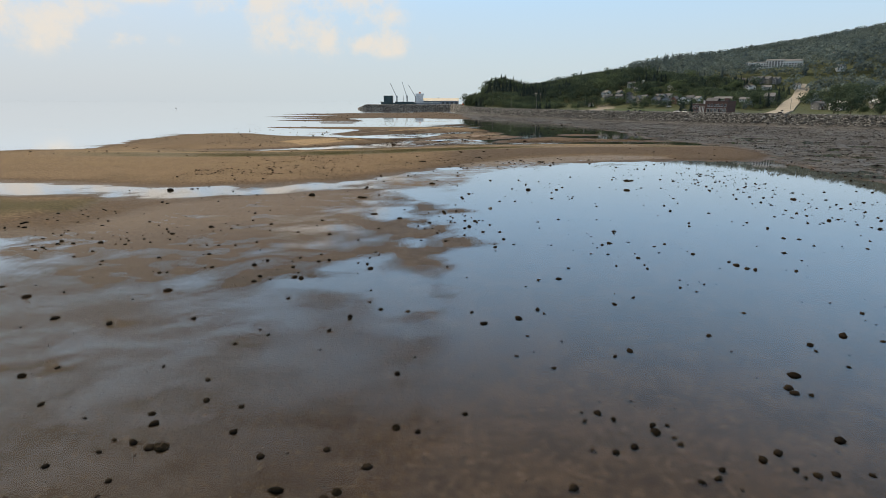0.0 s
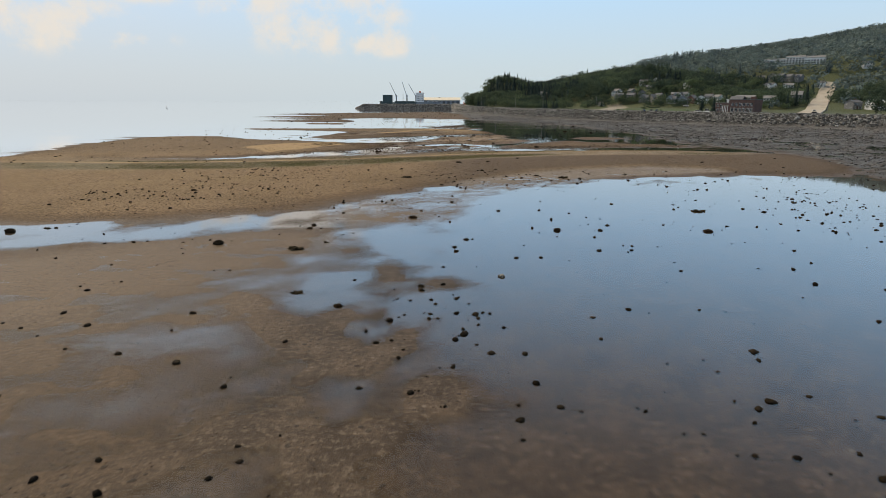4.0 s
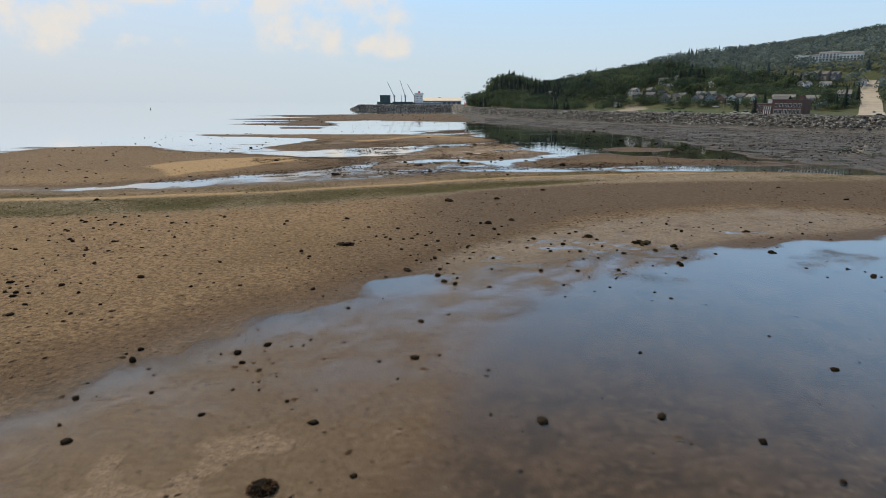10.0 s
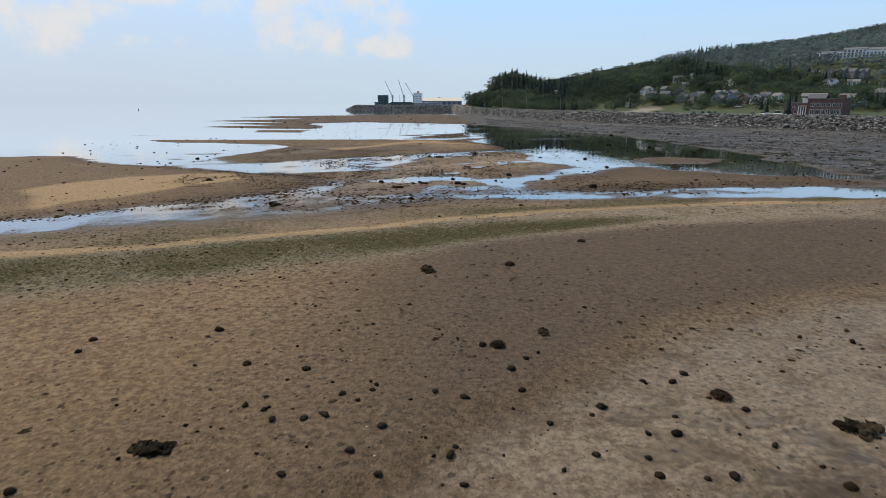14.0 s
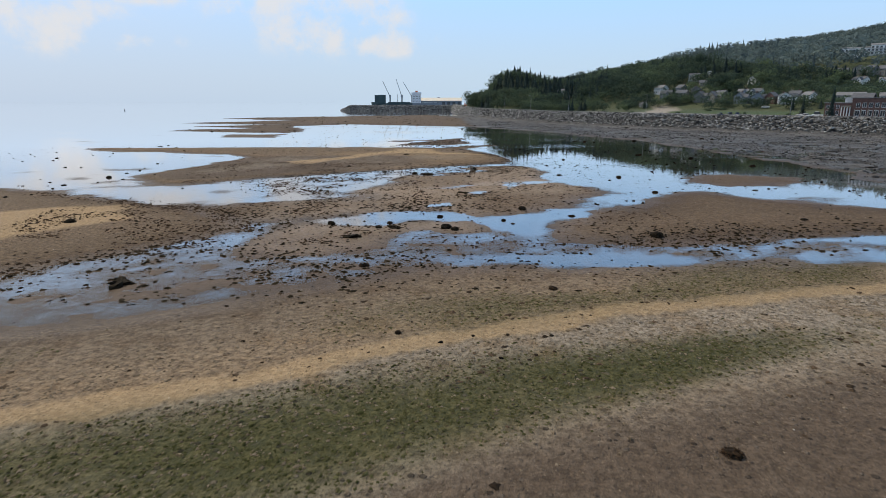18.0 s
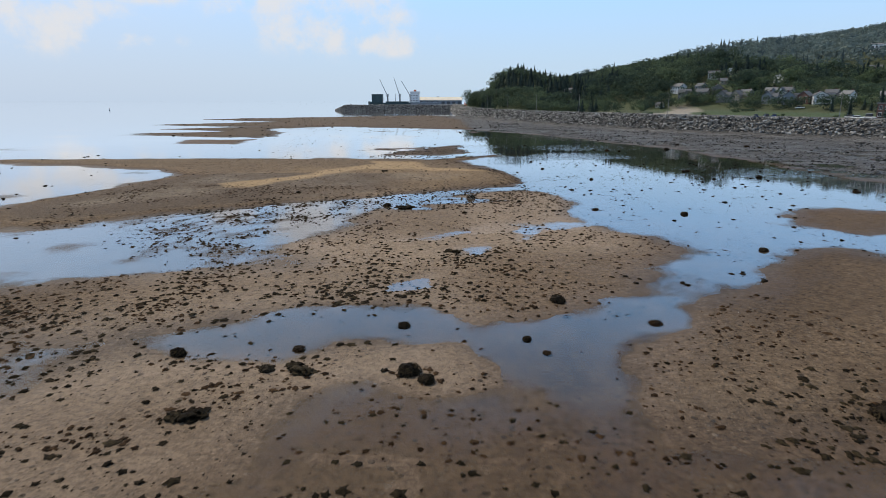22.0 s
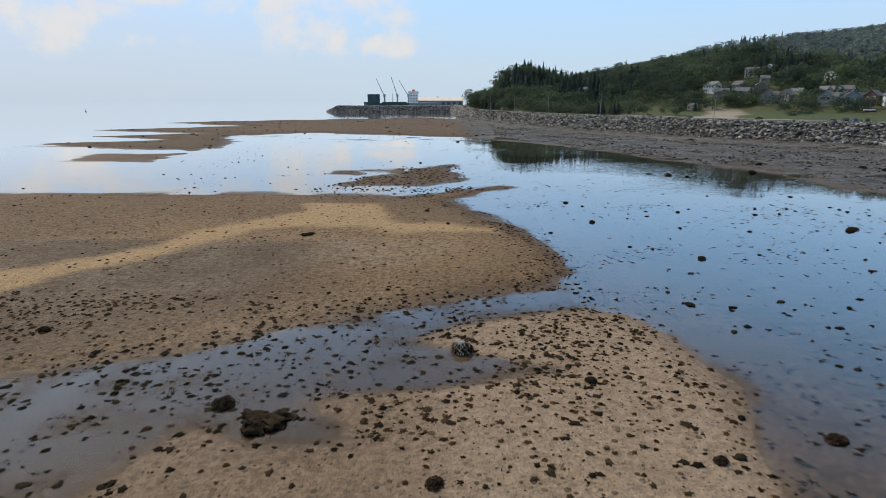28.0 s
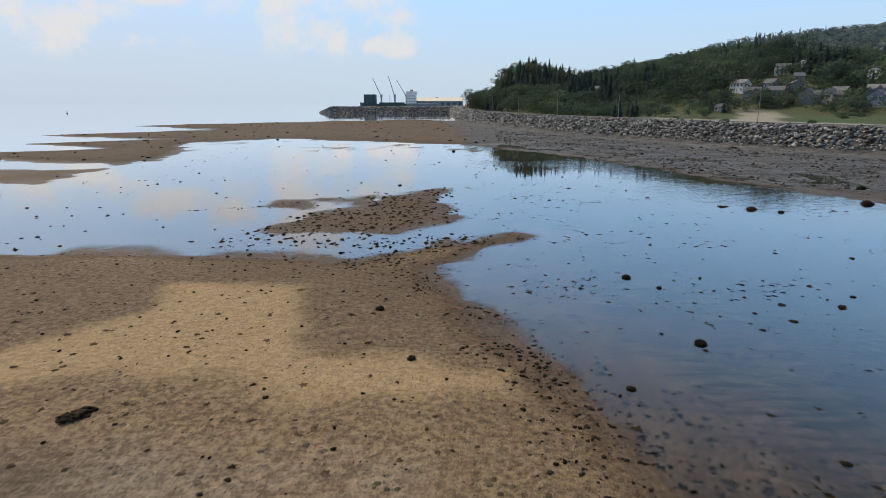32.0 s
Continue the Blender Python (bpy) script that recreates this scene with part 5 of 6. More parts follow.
PANE = shared("pane", block(-0.5, 0.5, -0.02, 0.02, -0.5, 0.5), M_GLASS)
bm = bmesh.new()
for box in ((-0.56, 0.56, -0.05, 0.05, 0.5, 0.58), (-0.56, 0.56, -0.05, 0.05, -0.58, -0.5), (-0.56, -0.5, -0.05, 0.05, -0.5, 0.5), (0.5, 0.56, -0.05, 0.05, -0.5, 0.5), (-0.02, 0.02, -0.045, 0.045, -0.5, 0.5)):
    block(*box, bm=bm)
FRAME = shared("frame", bm, M_WHITE)


def window(parent, x, y, z, w, h, turn=0.0):
    fr = new("window", FRAME)
    fr.parent = parent
    fr.matrix_local = pose(x, y, z, 0, 0, turn) @ Matrix.Diagonal((w, 1.4, h, 1))
    pa = new("pane", PANE)
    pa.parent = fr


def gable_walls(w, d, h, rise):
    bm = bmesh.new()
    lo = [bm.verts.new(p) for p in ((-w / 2, -d / 2, -1.5), (w / 2, -d / 2, -1.5), (w / 2, d / 2, -1.5), (-w / 2, d / 2, -1.5))]
    hi = [bm.verts.new(p) for p in ((-w / 2, -d / 2, h), (w / 2, -d / 2, h), (w / 2, d / 2, h), (-w / 2, d / 2, h))]
    ra, rb = bm.verts.new((-w / 2, 0, h + rise)), bm.verts.new((w / 2, 0, h + rise))
    for f in ((lo[0], lo[1], hi[1], hi[0]), (lo[2], lo[3], hi[3], hi[2]), (lo[1], lo[2], hi[2], rb, hi[1]), (lo[3], lo[0], hi[0], ra, hi[3]), lo[::-1]):
        bm.faces.new(f)
    return bm


def gable_roof(w, d, h, rise, over=0.5, thick=0.25):
    bm = bmesh.new()
    for side in (-1, 1):
        e, k = side * (d / 2 + over), (d / 2 + over) / (d / 2)
        low, top = h + rise - rise * k, h + rise
        pts = [(-w / 2 - over, e, low), (w / 2 + over, e, low), (w / 2 + over, 0, top), (-w / 2 - over, 0, top)]
        a = [bm.verts.new((x, y, z + 0.03)) for x, y, z in pts]
        b = [bm.verts.new((x, y, z + thick)) for x, y, z in pts]
        bm.faces.new(a)
        bm.faces.new(b)
        for k in range(4):
            bm.faces.new((a[k], a[(k + 1) % 4], b[(k + 1) % 4], b[k]))
    bmesh.ops.recalc_face_normals(bm, faces=bm.faces)
    return bm


def house(x, y, w, d, storeys, wall, roof, turn, label, rise=3.0, wing=0, chimney=True, porch=False):
    """A house on its own ground: walls, gabled roof, windows, a door, and perhaps a gabled wing, a chimney and a porch."""
    ob = tagged(new("house"), label, "house", "houses of the shore town")
    w = 0.85 * w
    turn += 90 if int(x + y) % 3 == 0 and w < 12 else 0
    ob.matrix_world = pose(x, y, height(x, y) - 0.2, 0, 0, turn + 24 * math.sin(1.7 * x + y)) @ Matrix.Scale(0.8, 4)
    h, rise = 2.7 * storeys, rise * 0.75
    part("wall", gable_walls(w, d, h, rise), wall, ob)
    part("roof", gable_roof(w, d, h, rise), roof, ob)
    for k in range(storeys):
        n = max(2, round(w / 2.8))
        for j in range(n):
            wx = -w / 2 + w * (j + 0.5) / n
            if wing and abs(wx - wing) < 2.2 or (k == 0 and j == n // 2):
                continue
            window(ob, wx, -d / 2 - 0.03, 2.7 * k + 1.45, 1.1, 1.4)
        for y2 in (-d / 4, d / 4):
            window(ob, -w / 2 - 0.03, y2, 2.7 * k + 1.45, 1.0, 1.3, 90)
    part("door", block(-0.5 + (w / (2 * max(2, round(w / 2.8))) if max(2, round(w / 2.8)) % 2 == 0 else 0), 0.5, -d / 2 - 0.08, -d / 2 + 0.02, 0, 2.1, 0.02), M_REDROOF, ob)
    if wing:
        b = gable_walls(4.2, 3.4, h - 0.3, 2.2)
        b.transform(pose(wing, -d / 2 - 1.2, 0, 0, 0, 90))
        part("wing", b, wall, ob)
        b = gable_roof(4.2, 3.4, h - 0.3, 2.2, 0.35)
        b.transform(pose(wing, -d / 2 - 1.2, 0, 0, 0, 90))
        part("wing_roof", b, roof, ob)
        for k in range(storeys):
            window(ob, wing, -d / 2 - 3.34, 2.7 * k + 1.45, 1.3, 1.4)
    if chimney:
        part("chimney", block(w * 0.2, w * 0.2 + 0.8, 0.4, 1.2, h + rise * 0.4, h + rise + 1.2, 0.05), M_BRICK, ob)
    if porch:
        p = part("porch", block(-w / 2, w / 2, -d / 2 - 2.4, -d / 2 - 0.05, 2.7, 2.95, 0.05), roof, ob)
        for j in range(4):
            part("post", block(-w / 2 + 0.2 + j * (w - 0.5) / 3, -w / 2 + 0.4 + j * (w - 0.5) / 3, -d / 2 - 2.3, -d / 2 - 2.1, 0, 2.7), M_WHITE, p)
    HOUSE_SPOTS.append((x, y, max(w, d) * 0.42 + 1))
    return ob


SEA = -41
HOUSE_SPOTS.append((124, 572, 13))   # open ground before the hut
house(131, 591, 6, 5, 1, M_WHITE, M_SHINGLE, SEA - 20, "small white hut with a grey pyramid-like roof by the shore", 2.4, chimney=False)
house(150, 602, 11, 8, 2, M_GREY, M_SHINGLE, SEA, "grey house with dark shingle roof behind trees", 3.4, wing=2)
house(152, 620, 12, 8, 2, M_WHITE, M_GREY, SEA, "white house with a pale grey roof in the trees", 3.2)
house(160, 598, 10, 8, 2, M_CREAM, M_SHINGLE, SEA, "cream house with dark roof half hidden by trees", 3.0)
house(164, 612, 8, 7, 2, M_BLUE, M_SHINGLE, SEA, "blue-grey house with dark gabled roof", 3.2)
house(171, 603, 9, 8, 2, M_GREY, M_GREY, SEA, "grey house with a light grey roof", 3.0)
house(167, 583, 9, 8, 2, M_GREY, M_SHINGLE, SEA, "dark grey gabled house with terrace", 4.4, wing=-2, porch=True)
house(173, 577, 8, 8, 2, M_CREAM, M_SHINGLE, SEA, "brownish gabled house with steep roof", 4.4, wing=2)
house(179, 579, 9, 8, 2, M_GREY, M_GREY, SEA, "grey house with a light grey gabled roof", 3.6)
house(184, 560, 9, 8, 2, M_BLUE, M_SHINGLE, SEA, "blue-grey gabled house with steep dark roof", 4.0, wing=-2)
house(190, 551, 11, 8, 2, M_BLUE, M_SHINGLE, SEA, "blue-grey house with twin gables", 4.0, wing=3)
house(196, 545, 6, 8, 2, M_BRICK, M_SHINGLE, SEA, "narrow red house with dark roof", 4.0)
house(201, 540, 13, 9, 2, M_WHITE, M_SHINGLE, SEA, "large white house with dark grey roof above the lawn", 3.4, wing=-3)
house(209, 543, 9, 8, 2, M_GREY, M_SHINGLE, SEA, "grey house with dark roof among trees", 3.2)
house(213, 535, 8, 8, 2, M_WHITE, M_GREY, SEA, "white house with a grey roof beside the hall", 3.0)
house(192, 575, 9, 8, 2, M_BLUE, M_GREY, SEA, "pale blue house with a grey roof", 3.0, wing=2)
house(199, 570, 9, 8, 2, M_WHITE, M_SHINGLE, SEA, "white house with dark roof above the lawn", 3.2, wing=-2)
house(216, 612, 10, 8, 2, M_WHITE, M_SHINGLE, SEA, "white house with balconies on the slope", 2.6, porch=True)
house(184, 625, 7, 7, 1, M_CREAM, M_SHINGLE, SEA, "small cream house on the slope", 2.8)
house(184, 643, 11, 8, 2, M_WHITE, M_SHINGLE, SEA, "white hillside house with long balconies", 2.4, porch=True)
house(200, 652, 7, 7, 1, M_WHITE, M_TIN, SEA, "white hillside house with bright roof", 2.6)
house(228, 520, 20, 11, 2, M_CREAM, M_GREY, SEA, "long cream building with pale grey roof behind the hall", 3.0, chimney=False)
house(241, 508, 12, 10, 2, M_WHITE, M_GREY, SEA, "white building with pale grey roof near the hill road", 3.0, chimney=False)
house(259, 504, 11, 9, 3, M_GREY, M_GREY, SEA - 15, "tall grey house with a broad grey gable roof", 4.2)
house(271, 455, 11, 9, 2, M_GREY, M_SHINGLE, SEA - 10, "dark house with covered porch near the hill road", 2.6, porch=True)
house(280, 446, 14, 9, 2, M_WHITE, M_TIN, SEA - 10, "white house with bright metal roof and porch", 3.4, wing=-3, porch=True)
house(304, 436, 18, 11, 2, M_CREAM, M_TIN, SEA - 10, "broad cream house with bright metal roof", 4.0)
house(88, 674, 11, 8, 1, M_GREY, M_GREY, SEA - 25, "grey house hidden in the wooded cape", 2.6)
house(267, 640, 10, 8, 1, M_WHITE, M_GREY, SEA, "small white house with pale roof on the slope", 2.6)
house(272, 682, 25, 9, 1, M_GREY, M_GREY, SEA, "long low house with a pale roof in the trees", 2.6, chimney=False)
house(300, 626, 13, 9, 2, M_WHITE, M_SHINGLE, SEA, "white double house with dark roof on the slope", 3.0, wing=3)
house(313, 618, 12, 9, 2, M_WHITE, M_GREY, SEA, "white double house with grey roof on the slope", 3.0, wing=-3)
house(341, 614, 8, 8, 2, M_WHITE, M_SHINGLE, SEA, "white house beside the hill road", 2.6)
house(305, 657, 11, 8, 1, M_GREY, M_SHINGLE, SEA, "low grey house above the terraces", 2.6)
for k in range(4):
    house(312 + 6.5 * k, 648 - 4 * k, 9, 9, 2, (M_CREAM, M_GREY)[k % 2], M_SHINGLE, SEA, "terraced brownish house with steep dark roof uphill", 4.0, wing=(1.5 if k % 2 else 0), chimney=False)
house(397, 640, 11, 9, 2, M_WHITE, M_GREY, SEA, "white house high beside the hill road", 2.8)
house(438, 716, 18, 10, 2, M_WHITE, M_GREY, SEA, "long white house high on the wooded hill", 3.0)
house(380, 566, 10, 8, 2, M_WHITE, M_TIN, SEA, "white house with a bright roof at the hill road", 3.0)
house(297, 780, 10, 8, 2, M_GREY, M_SHINGLE, SEA, "grey house high among the trees", 2.8)
house(271, 722, 9, 8, 2, M_CREAM, M_REDROOF, SEA, "cream house with a red-brown roof in the trees", 2.8)
for x, y, w in ((756, 1255, 22), (700, 1000, 18), (640, 1050, 14), (820, 1120, 20), (790, 1500, 26)):
    house(x, y, w, 10, 2, M_WHITE, M_SHINGLE, SEA, "pale house high on the wooded hill", 3.0)


def brick_hall(x, y, turn):
    """A brick hall: a low wing with a columned entrance and a taller block with rows of windows."""
    ob = tagged(new("brick_hall"), "dull red brick hall with columned entrance and flat roof", "hall")
    ob.matrix_world = pose(x, y, height(x, y) - 0.3, 0, 0, turn) @ Matrix.Scale(0.8, 4)
    part("wing_wall", block(-17, -3, -8, 8, -1.5, 7.6), M_BRICK, ob)
    part("wing_roof", block(-17.5, -2.8, -8.5, 8.5, 7.6, 8.1, 0.05), M_GREY, ob)
    part("main_wall", block(-3, 17, -10, 9, -1.5, 10.4), M_BRICK, ob)
    part("main_roof", block(-3.4, 17.4, -10.4, 9.4, 10.4, 10.9, 0.05), M_SHINGLE, ob)
    part("cornice", block(-3.2, 17.2, -10.25, -10.0, 8.9, 9.3, 0.03), M_REDROOF, ob)
    part("tower", block(14, 17.3, -10.2, -6, 10.9, 13.0, 0.05), M_BRICK, ob)
    b = gable_roof(10, 8, 10.9, 2.4)
    part("attic_roof", b, M_SHINGLE, ob)
    part("skylight", block(-9, -1, 0, 6, 8.1, 10.6, 0.1), M_WHITE, ob)
    part("skylight_roof", block(-9.5, -0.5, -0.5, 6.5, 10.6, 10.9, 0.05), M_TIN, ob)
    part("entrance_roof", block(-8, -3.2, -11.5, -8.0, 5.4, 6.3, 0.05), M_CREAM, ob)
    for j in range(4):
        part("column", tube((-7.6 + 1.4 * j, -11.1, -0.5), (-7.6 + 1.4 * j, -11.1, 5.4), 0.3, 0.26, 10), M_WHITE, ob)
    for j in range(6):
        part("pilaster", block(-1.6 + 3.4 * j, -1.2 + 3.4 * j, -10.2, -9.95, -0.5, 4.4), M_CREAM, ob)
        window(ob, 0.1 + 3.0 * j, -10.04, 2.2, 2.0, 2.8)
        window(ob, 0.1 + 3.0 * j, -10.04, 6.7, 1.8, 2.2)
    for j in range(3):
        window(ob, -15.5 + 2.6 * j, -8.04, 2.2, 1.4, 2.0)
        window(ob, -15.5 + 2.6 * j, -8.04, 5.6, 1.4, 1.8)
    HOUSE_SPOTS.append((x, y, 24))


brick_hall(191, 452, SEA - 4)


def lodge(x, y, turn, size):
    """A long white hotel with three blocks and rows of balconies."""
    ob = tagged(new("hotel"), "long white three-storey hotel with balconies on the hill", "hotel")
    ob.matrix_world = pose(x, y, height(x, y) - 0.5, 0, 0, turn) @ Matrix.Scale(size, 4)
    for x0, x1, top, roof in ((-32, -8, 6.4, 1.2), (-8, 12, 8.6, 1.8), (12, 34, 7.4, 2.2)):
        part("wall", block(x0, x1, -6, 6, -3, top), M_WHITE, ob)
        b = gable_roof(x1 - x0, 12, top, roof, 0.4)
        b.transform(Matrix.Translation(((x0 + x1) / 2, 0, 0)))
        part("roof", b, M_GREY, ob)
        for k in range(int(top // 2.7)):
            bal = part("balcony", block(x0 + 0.5, x1 - 0.5, -7.3, -6.02, 2.7 * k - 0.05, 2.7 * k + 0.1), M_WHITE, ob)
            part("rail", block(x0 + 0.5, x1 - 0.5, -7.3, -7.22, 2.7 * k + 0.9, 2.7 * k + 1.0), M_WHITE, bal)
            n = int((x1 - x0) / 3)
            for j in range(n):
                window(ob, x0 + (x1 - x0) * (j + 0.5) / n, -6.05, 2.7 * k + 1.3, 1.8, 1.9)
    HOUSE_SPOTS.append((x, y, 26))


lodge(354, 691, SEA + 6, 0.85)


def car(x, y, turn, paint, label, tall=1.0):
    ob = tagged(new("car"), label, "car", "parked cars by the shore road")
    ob.matrix_world = pose(x, y, height(x, y) + 0.05, 0, 0, turn)
    part("body", block(-2.2, 2.2, -0.88, 0.88, 0.35, 0.95, 0.15), paint, ob)
    cab = block(-1.5, 1.1, -0.78, 0.78, 0.95, 1.5 * tall, 0.2)
    for v in cab.verts:
        if v.co.z > 1.2:
            v.co.x *= 0.82
    part("cabin", cab, M_GLASS, ob)
    part("cabin_roof", block(-1.1, 0.75, -0.68, 0.68, 1.5 * tall - 0.02, 1.5 * tall + 0.05, 0.02), paint, ob)
    for wx in (-1.35, 1.35):
        for wy in (-0.82, 0.82):
            wheel = part("wheel", tube((wx, wy - 0.1, 0.33), (wx, wy + 0.1, 0.33), 0.33, None, 14), M_RUBBER, ob)
            part("rim", tube((wx, wy - 0.11, 0.33), (wx, wy + 0.11, 0.33), 0.19, None, 10), M_STEEL, wheel)
    return ob


P_BLUE = surface("blue_car_paint", (0.03, 0.06, 0.16), (0.025, 0.05, 0.13), 1, 0.25, 0.02)
P_DARK = surface("dark_car_paint", (0.03, 0.03, 0.035), (0.022, 0.022, 0.026), 1, 0.25, 0.02)
P_WHITE = surface("white_car_paint", (0.7, 0.7, 0.7), (0.62, 0.62, 0.62), 1, 0.3, 0.02)
P_SILVER = surface("silver_car_paint", (0.4, 0.41, 0.42), (0.34, 0.35, 0.36), 1, 0.3, 0.02, metal=0.5)
car(133, 468, 70, P_BLUE, "blue car parked beside the shore road")
car(139, 471, 78, P_DARK, "dark pickup-like car parked beside the road", 1.1)
car(144, 474, 70, P_BLUE, "dark blue car parked on pale gravel")
car(166, 456, -52, P_SILVER, "silver car by the spruce at the road")
car(171, 452, -52, P_WHITE, "white van parked near the brick hall", 1.5)
car(163, 447, -52, P_WHITE, "small white car at the roadside")
car(216, 404, -50, P_DARK, "dark car at the foot of the hill road")
car(232, 432, 55, P_SILVER, "grey car on the pale hill road")
car(186, 531, -45, P_WHITE, "white car in front of the white house")


def ribbon(name, at, long, half, mat, lift, step=4.0, start=0.0, label="", ragged=0.0):
    """A road laid over the ground, with thickness."""
    bm, rows = bmesh.new(), []
    d = start
    while d < long:
        c, n_left = at(d)
        w = half + ragged * math.sin(d * 0.31) * math.cos(d * 0.13)
        row = []
        for k in (-1, -0.33, 0.33, 1):
            q = c + n_left * k * w
            row.append((q.x, q.y, height(q.x, q.y) + lift))
        rows.append([bm.verts.new(p) for p in row] + [bm.verts.new((p[0], p[1], p[2] - 1.2)) for p in (row[0], row[-1])])
        d += step
    for a, b in zip(rows, rows[1:]):
        for k in range(3):
            bm.faces.new((a[k], a[k + 1], b[k + 1], b[k]))
        bm.faces.new((a[0], b[0], b[4], a[4]))
        bm.faces.new((a[3], a[5], b[5], b[3]))
    bmesh.ops.recalc_face_normals(bm, faces=bm.faces)
    return tagged(part(name, bm, mat, None, label), category="road", kind="structure")


shore_road = along([tuple(shore(d)[0] + shore(d)[1] * 20) for d in np.arange(380, shore_long - 200, 12)])
ribbon("road_shore", *shore_road, 4.0, M_ROAD, 0.28, 5, 0, "grey asphalt shore road behind the rock armour")
ribbon("road_hill", up_at, up_long * 0.84, 6.0, M_DUST, 0.75, 5, 0, "pale steep gravel-coloured road up the hill")


def street_lamp(x, y, turn, tall):
    ob = tagged(new("street_lamp"), "tall slim galvanised street lamp beside the shore road", "street lamp", "street lamps along the shore road")
    ob.matrix_world = pose(x, y, height(x, y), 0, 0, turn)
    part("pole", tube((0, 0, -0.3), (0, 0, tall), 0.14, 0.08, 8), M_POLE, ob)
    part("arm", tube((0, 0, tall - 0.1), (0, -2.2, tall + 0.3), 0.06, 0.05, 6), M_POLE, ob)
    part("lamp_head", block(-0.16, 0.16, -2.9, -2.1, tall + 0.22, tall + 0.38, 0.05), M_GREY, ob)


for d in (450, 500, 545, 596, 660, 735, 820):
    c, n_left = shore(d)
    q = c + n_left * 15.6
    street_lamp(q.x, q.y, SEA, 10.5)
rail = tagged(new("guard_rail"), "low dark guard rail along the top of the rock armour", "guard rail", kind="structure")
bm = bmesh.new()
ends = []
for d in np.arange(400, shore_long - 210, 6.0):
    c, n_left = shore(d)
    q = c + n_left * 14.8
    ends.append(Vector((q.x, q.y, height(q.x, q.y) + 0.75)))
for a, b in zip(ends, ends[1:]):
    tube(a, b, 0.16, None, 5, bm)
part("beam", bm, M_GREY, rail)
POST = shared("post", block(-0.08, 0.08, -0.08, 0.08, -0.9, 0.1), M_GREY)
for p in ends:
    o = new("post", POST)
    o.parent = rail
    o.location = p
# hedges and shrubs on the lawn
for k, (x, y, w) in enumerate(((160, 536, 5), (166, 540, 4), (172, 549, 9), (180, 541, 8), (152, 530, 4), (104, 520, 2.5), (122, 497, 2), (92, 537, 2.2), (146, 470, 2.2), (158, 452, 2.4))):
    sh = tagged(new("shrub"), "low green leafy shrub beside the lawn and road", "shrub", "shrubs by the shore road")
    sh.matrix_world = pose(x, y, height(x, y), 0, 0, 50 + 20 * k)
    v, f = crown_cards(320, w, 2.0, -0.2, 6, 100 + k, 0.28)
    o = new("foliage", from_arrays("foliage", v, f, M_LEAF, (("tint", np.full(len(v), 0.4 + 0.05 * k)),)))
    o.parent = sh
    part("stem", tube((0, 0, -0.3), (0, 0, 0.9), 0.09, 0.05, 5), M_BARK, sh)


# ---- woods on the cape and the hill ----
def sow_wood(n, x0, x1, y0, y1, gap, seed):
    """Spots for trees, no closer than about the gap, clear of houses and roads."""
    r = np.random.default_rng(seed)
    nx, ny = int((x1 - x0) / gap), int((y1 - y0) / gap)
    gx, gy = np.meshgrid(np.arange(nx), np.arange(ny))
    x = x0 + (gx.ravel() + r.uniform(0, 1, nx * ny)) * gap
    y = y0 + (gy.ravel() + r.uniform(0, 1, nx * ny)) * gap
    z, _, _, _, s = lie(x, y)
    begin = np.where(y > 572, 24 + 4 * grain(x, y, 20, 81), 94)
    ok = s > begin
    # gaps between the houses of the lower town
    town = (s < 150) & (y < 640)
    ok &= ~town | (grain(x, y, 22, 82) > -0.25)
    ok &= ~((y > 840) & (s < 45))
    ok &= ~((s > 500) & (fractal(x, y, 90, 2, 83) > 0.75))
    for hx, hy, clear in HOUSE_SPOTS:
        ok &= (x - hx) ** 2 + (y - hy) ** 2 > clear**2
        ahead = ((x - hx) * -0.55 + (y - hy) * -0.83)
        aside = np.abs((x - hx) * 0.83 + (y - hy) * -0.55)
        ok &= ~((ahead > 0) & (ahead < np.minimum(2.2 * clear, 13)) & (aside < clear * 0.55))
    for d in np.arange(0, up_long * 0.86, 6):
        c = up_at(d)[0]
        ok &= (x - c.x) ** 2 + (y - c.y) ** 2 > 9.5**2
    return x[ok], y[ok], z[ok]


def wood(name, label, shapes, mat, x, y, z, low, high, seed, scale=None):
    r = np.random.default_rng(seed)
    V, F, T, count = [], [], [], 0
    which = r.integers(0, len(shapes), len(x))
    for k, (v0, f0) in enumerate(shapes):
        m = which == k
        n = int(m.sum())
        size, wide = r.uniform(low, high, n) * (1 if scale is None else scale[m]), r.uniform(0.85, 1.25, n)
        a = r.uniform(0, 6.283, n)
        c, s = np.cos(a)[:, None], np.sin(a)[:, None]
        vx, vy = v0[None, :, 0] * (size * wide)[:, None], v0[None, :, 1] * (size * wide)[:, None]
        v = np.stack([c * vx - s * vy + x[m][:, None], s * vx + c * vy + y[m][:, None], v0[None, :, 2] * size[:, None] + z[m][:, None] - 0.3], -1)
        F.append((f0[None] + (np.arange(n) * len(v0))[:, None, None]).reshape(-1, f0.shape[1]) + count)
        V.append(v.reshape(-1, 3))
        T.append(np.repeat(np.clip(r.normal(0.38, 0.26, n) + 0.3 * grain(x[m], y[m], 30, 95), 0, 1), len(v0)))
        count += n * len(v0)
    return tagged(new(name, from_arrays(name, np.concatenate(V), np.concatenate(F), mat, (("tint", np.concatenate(T)),))), label, "woods", kind="stuff")


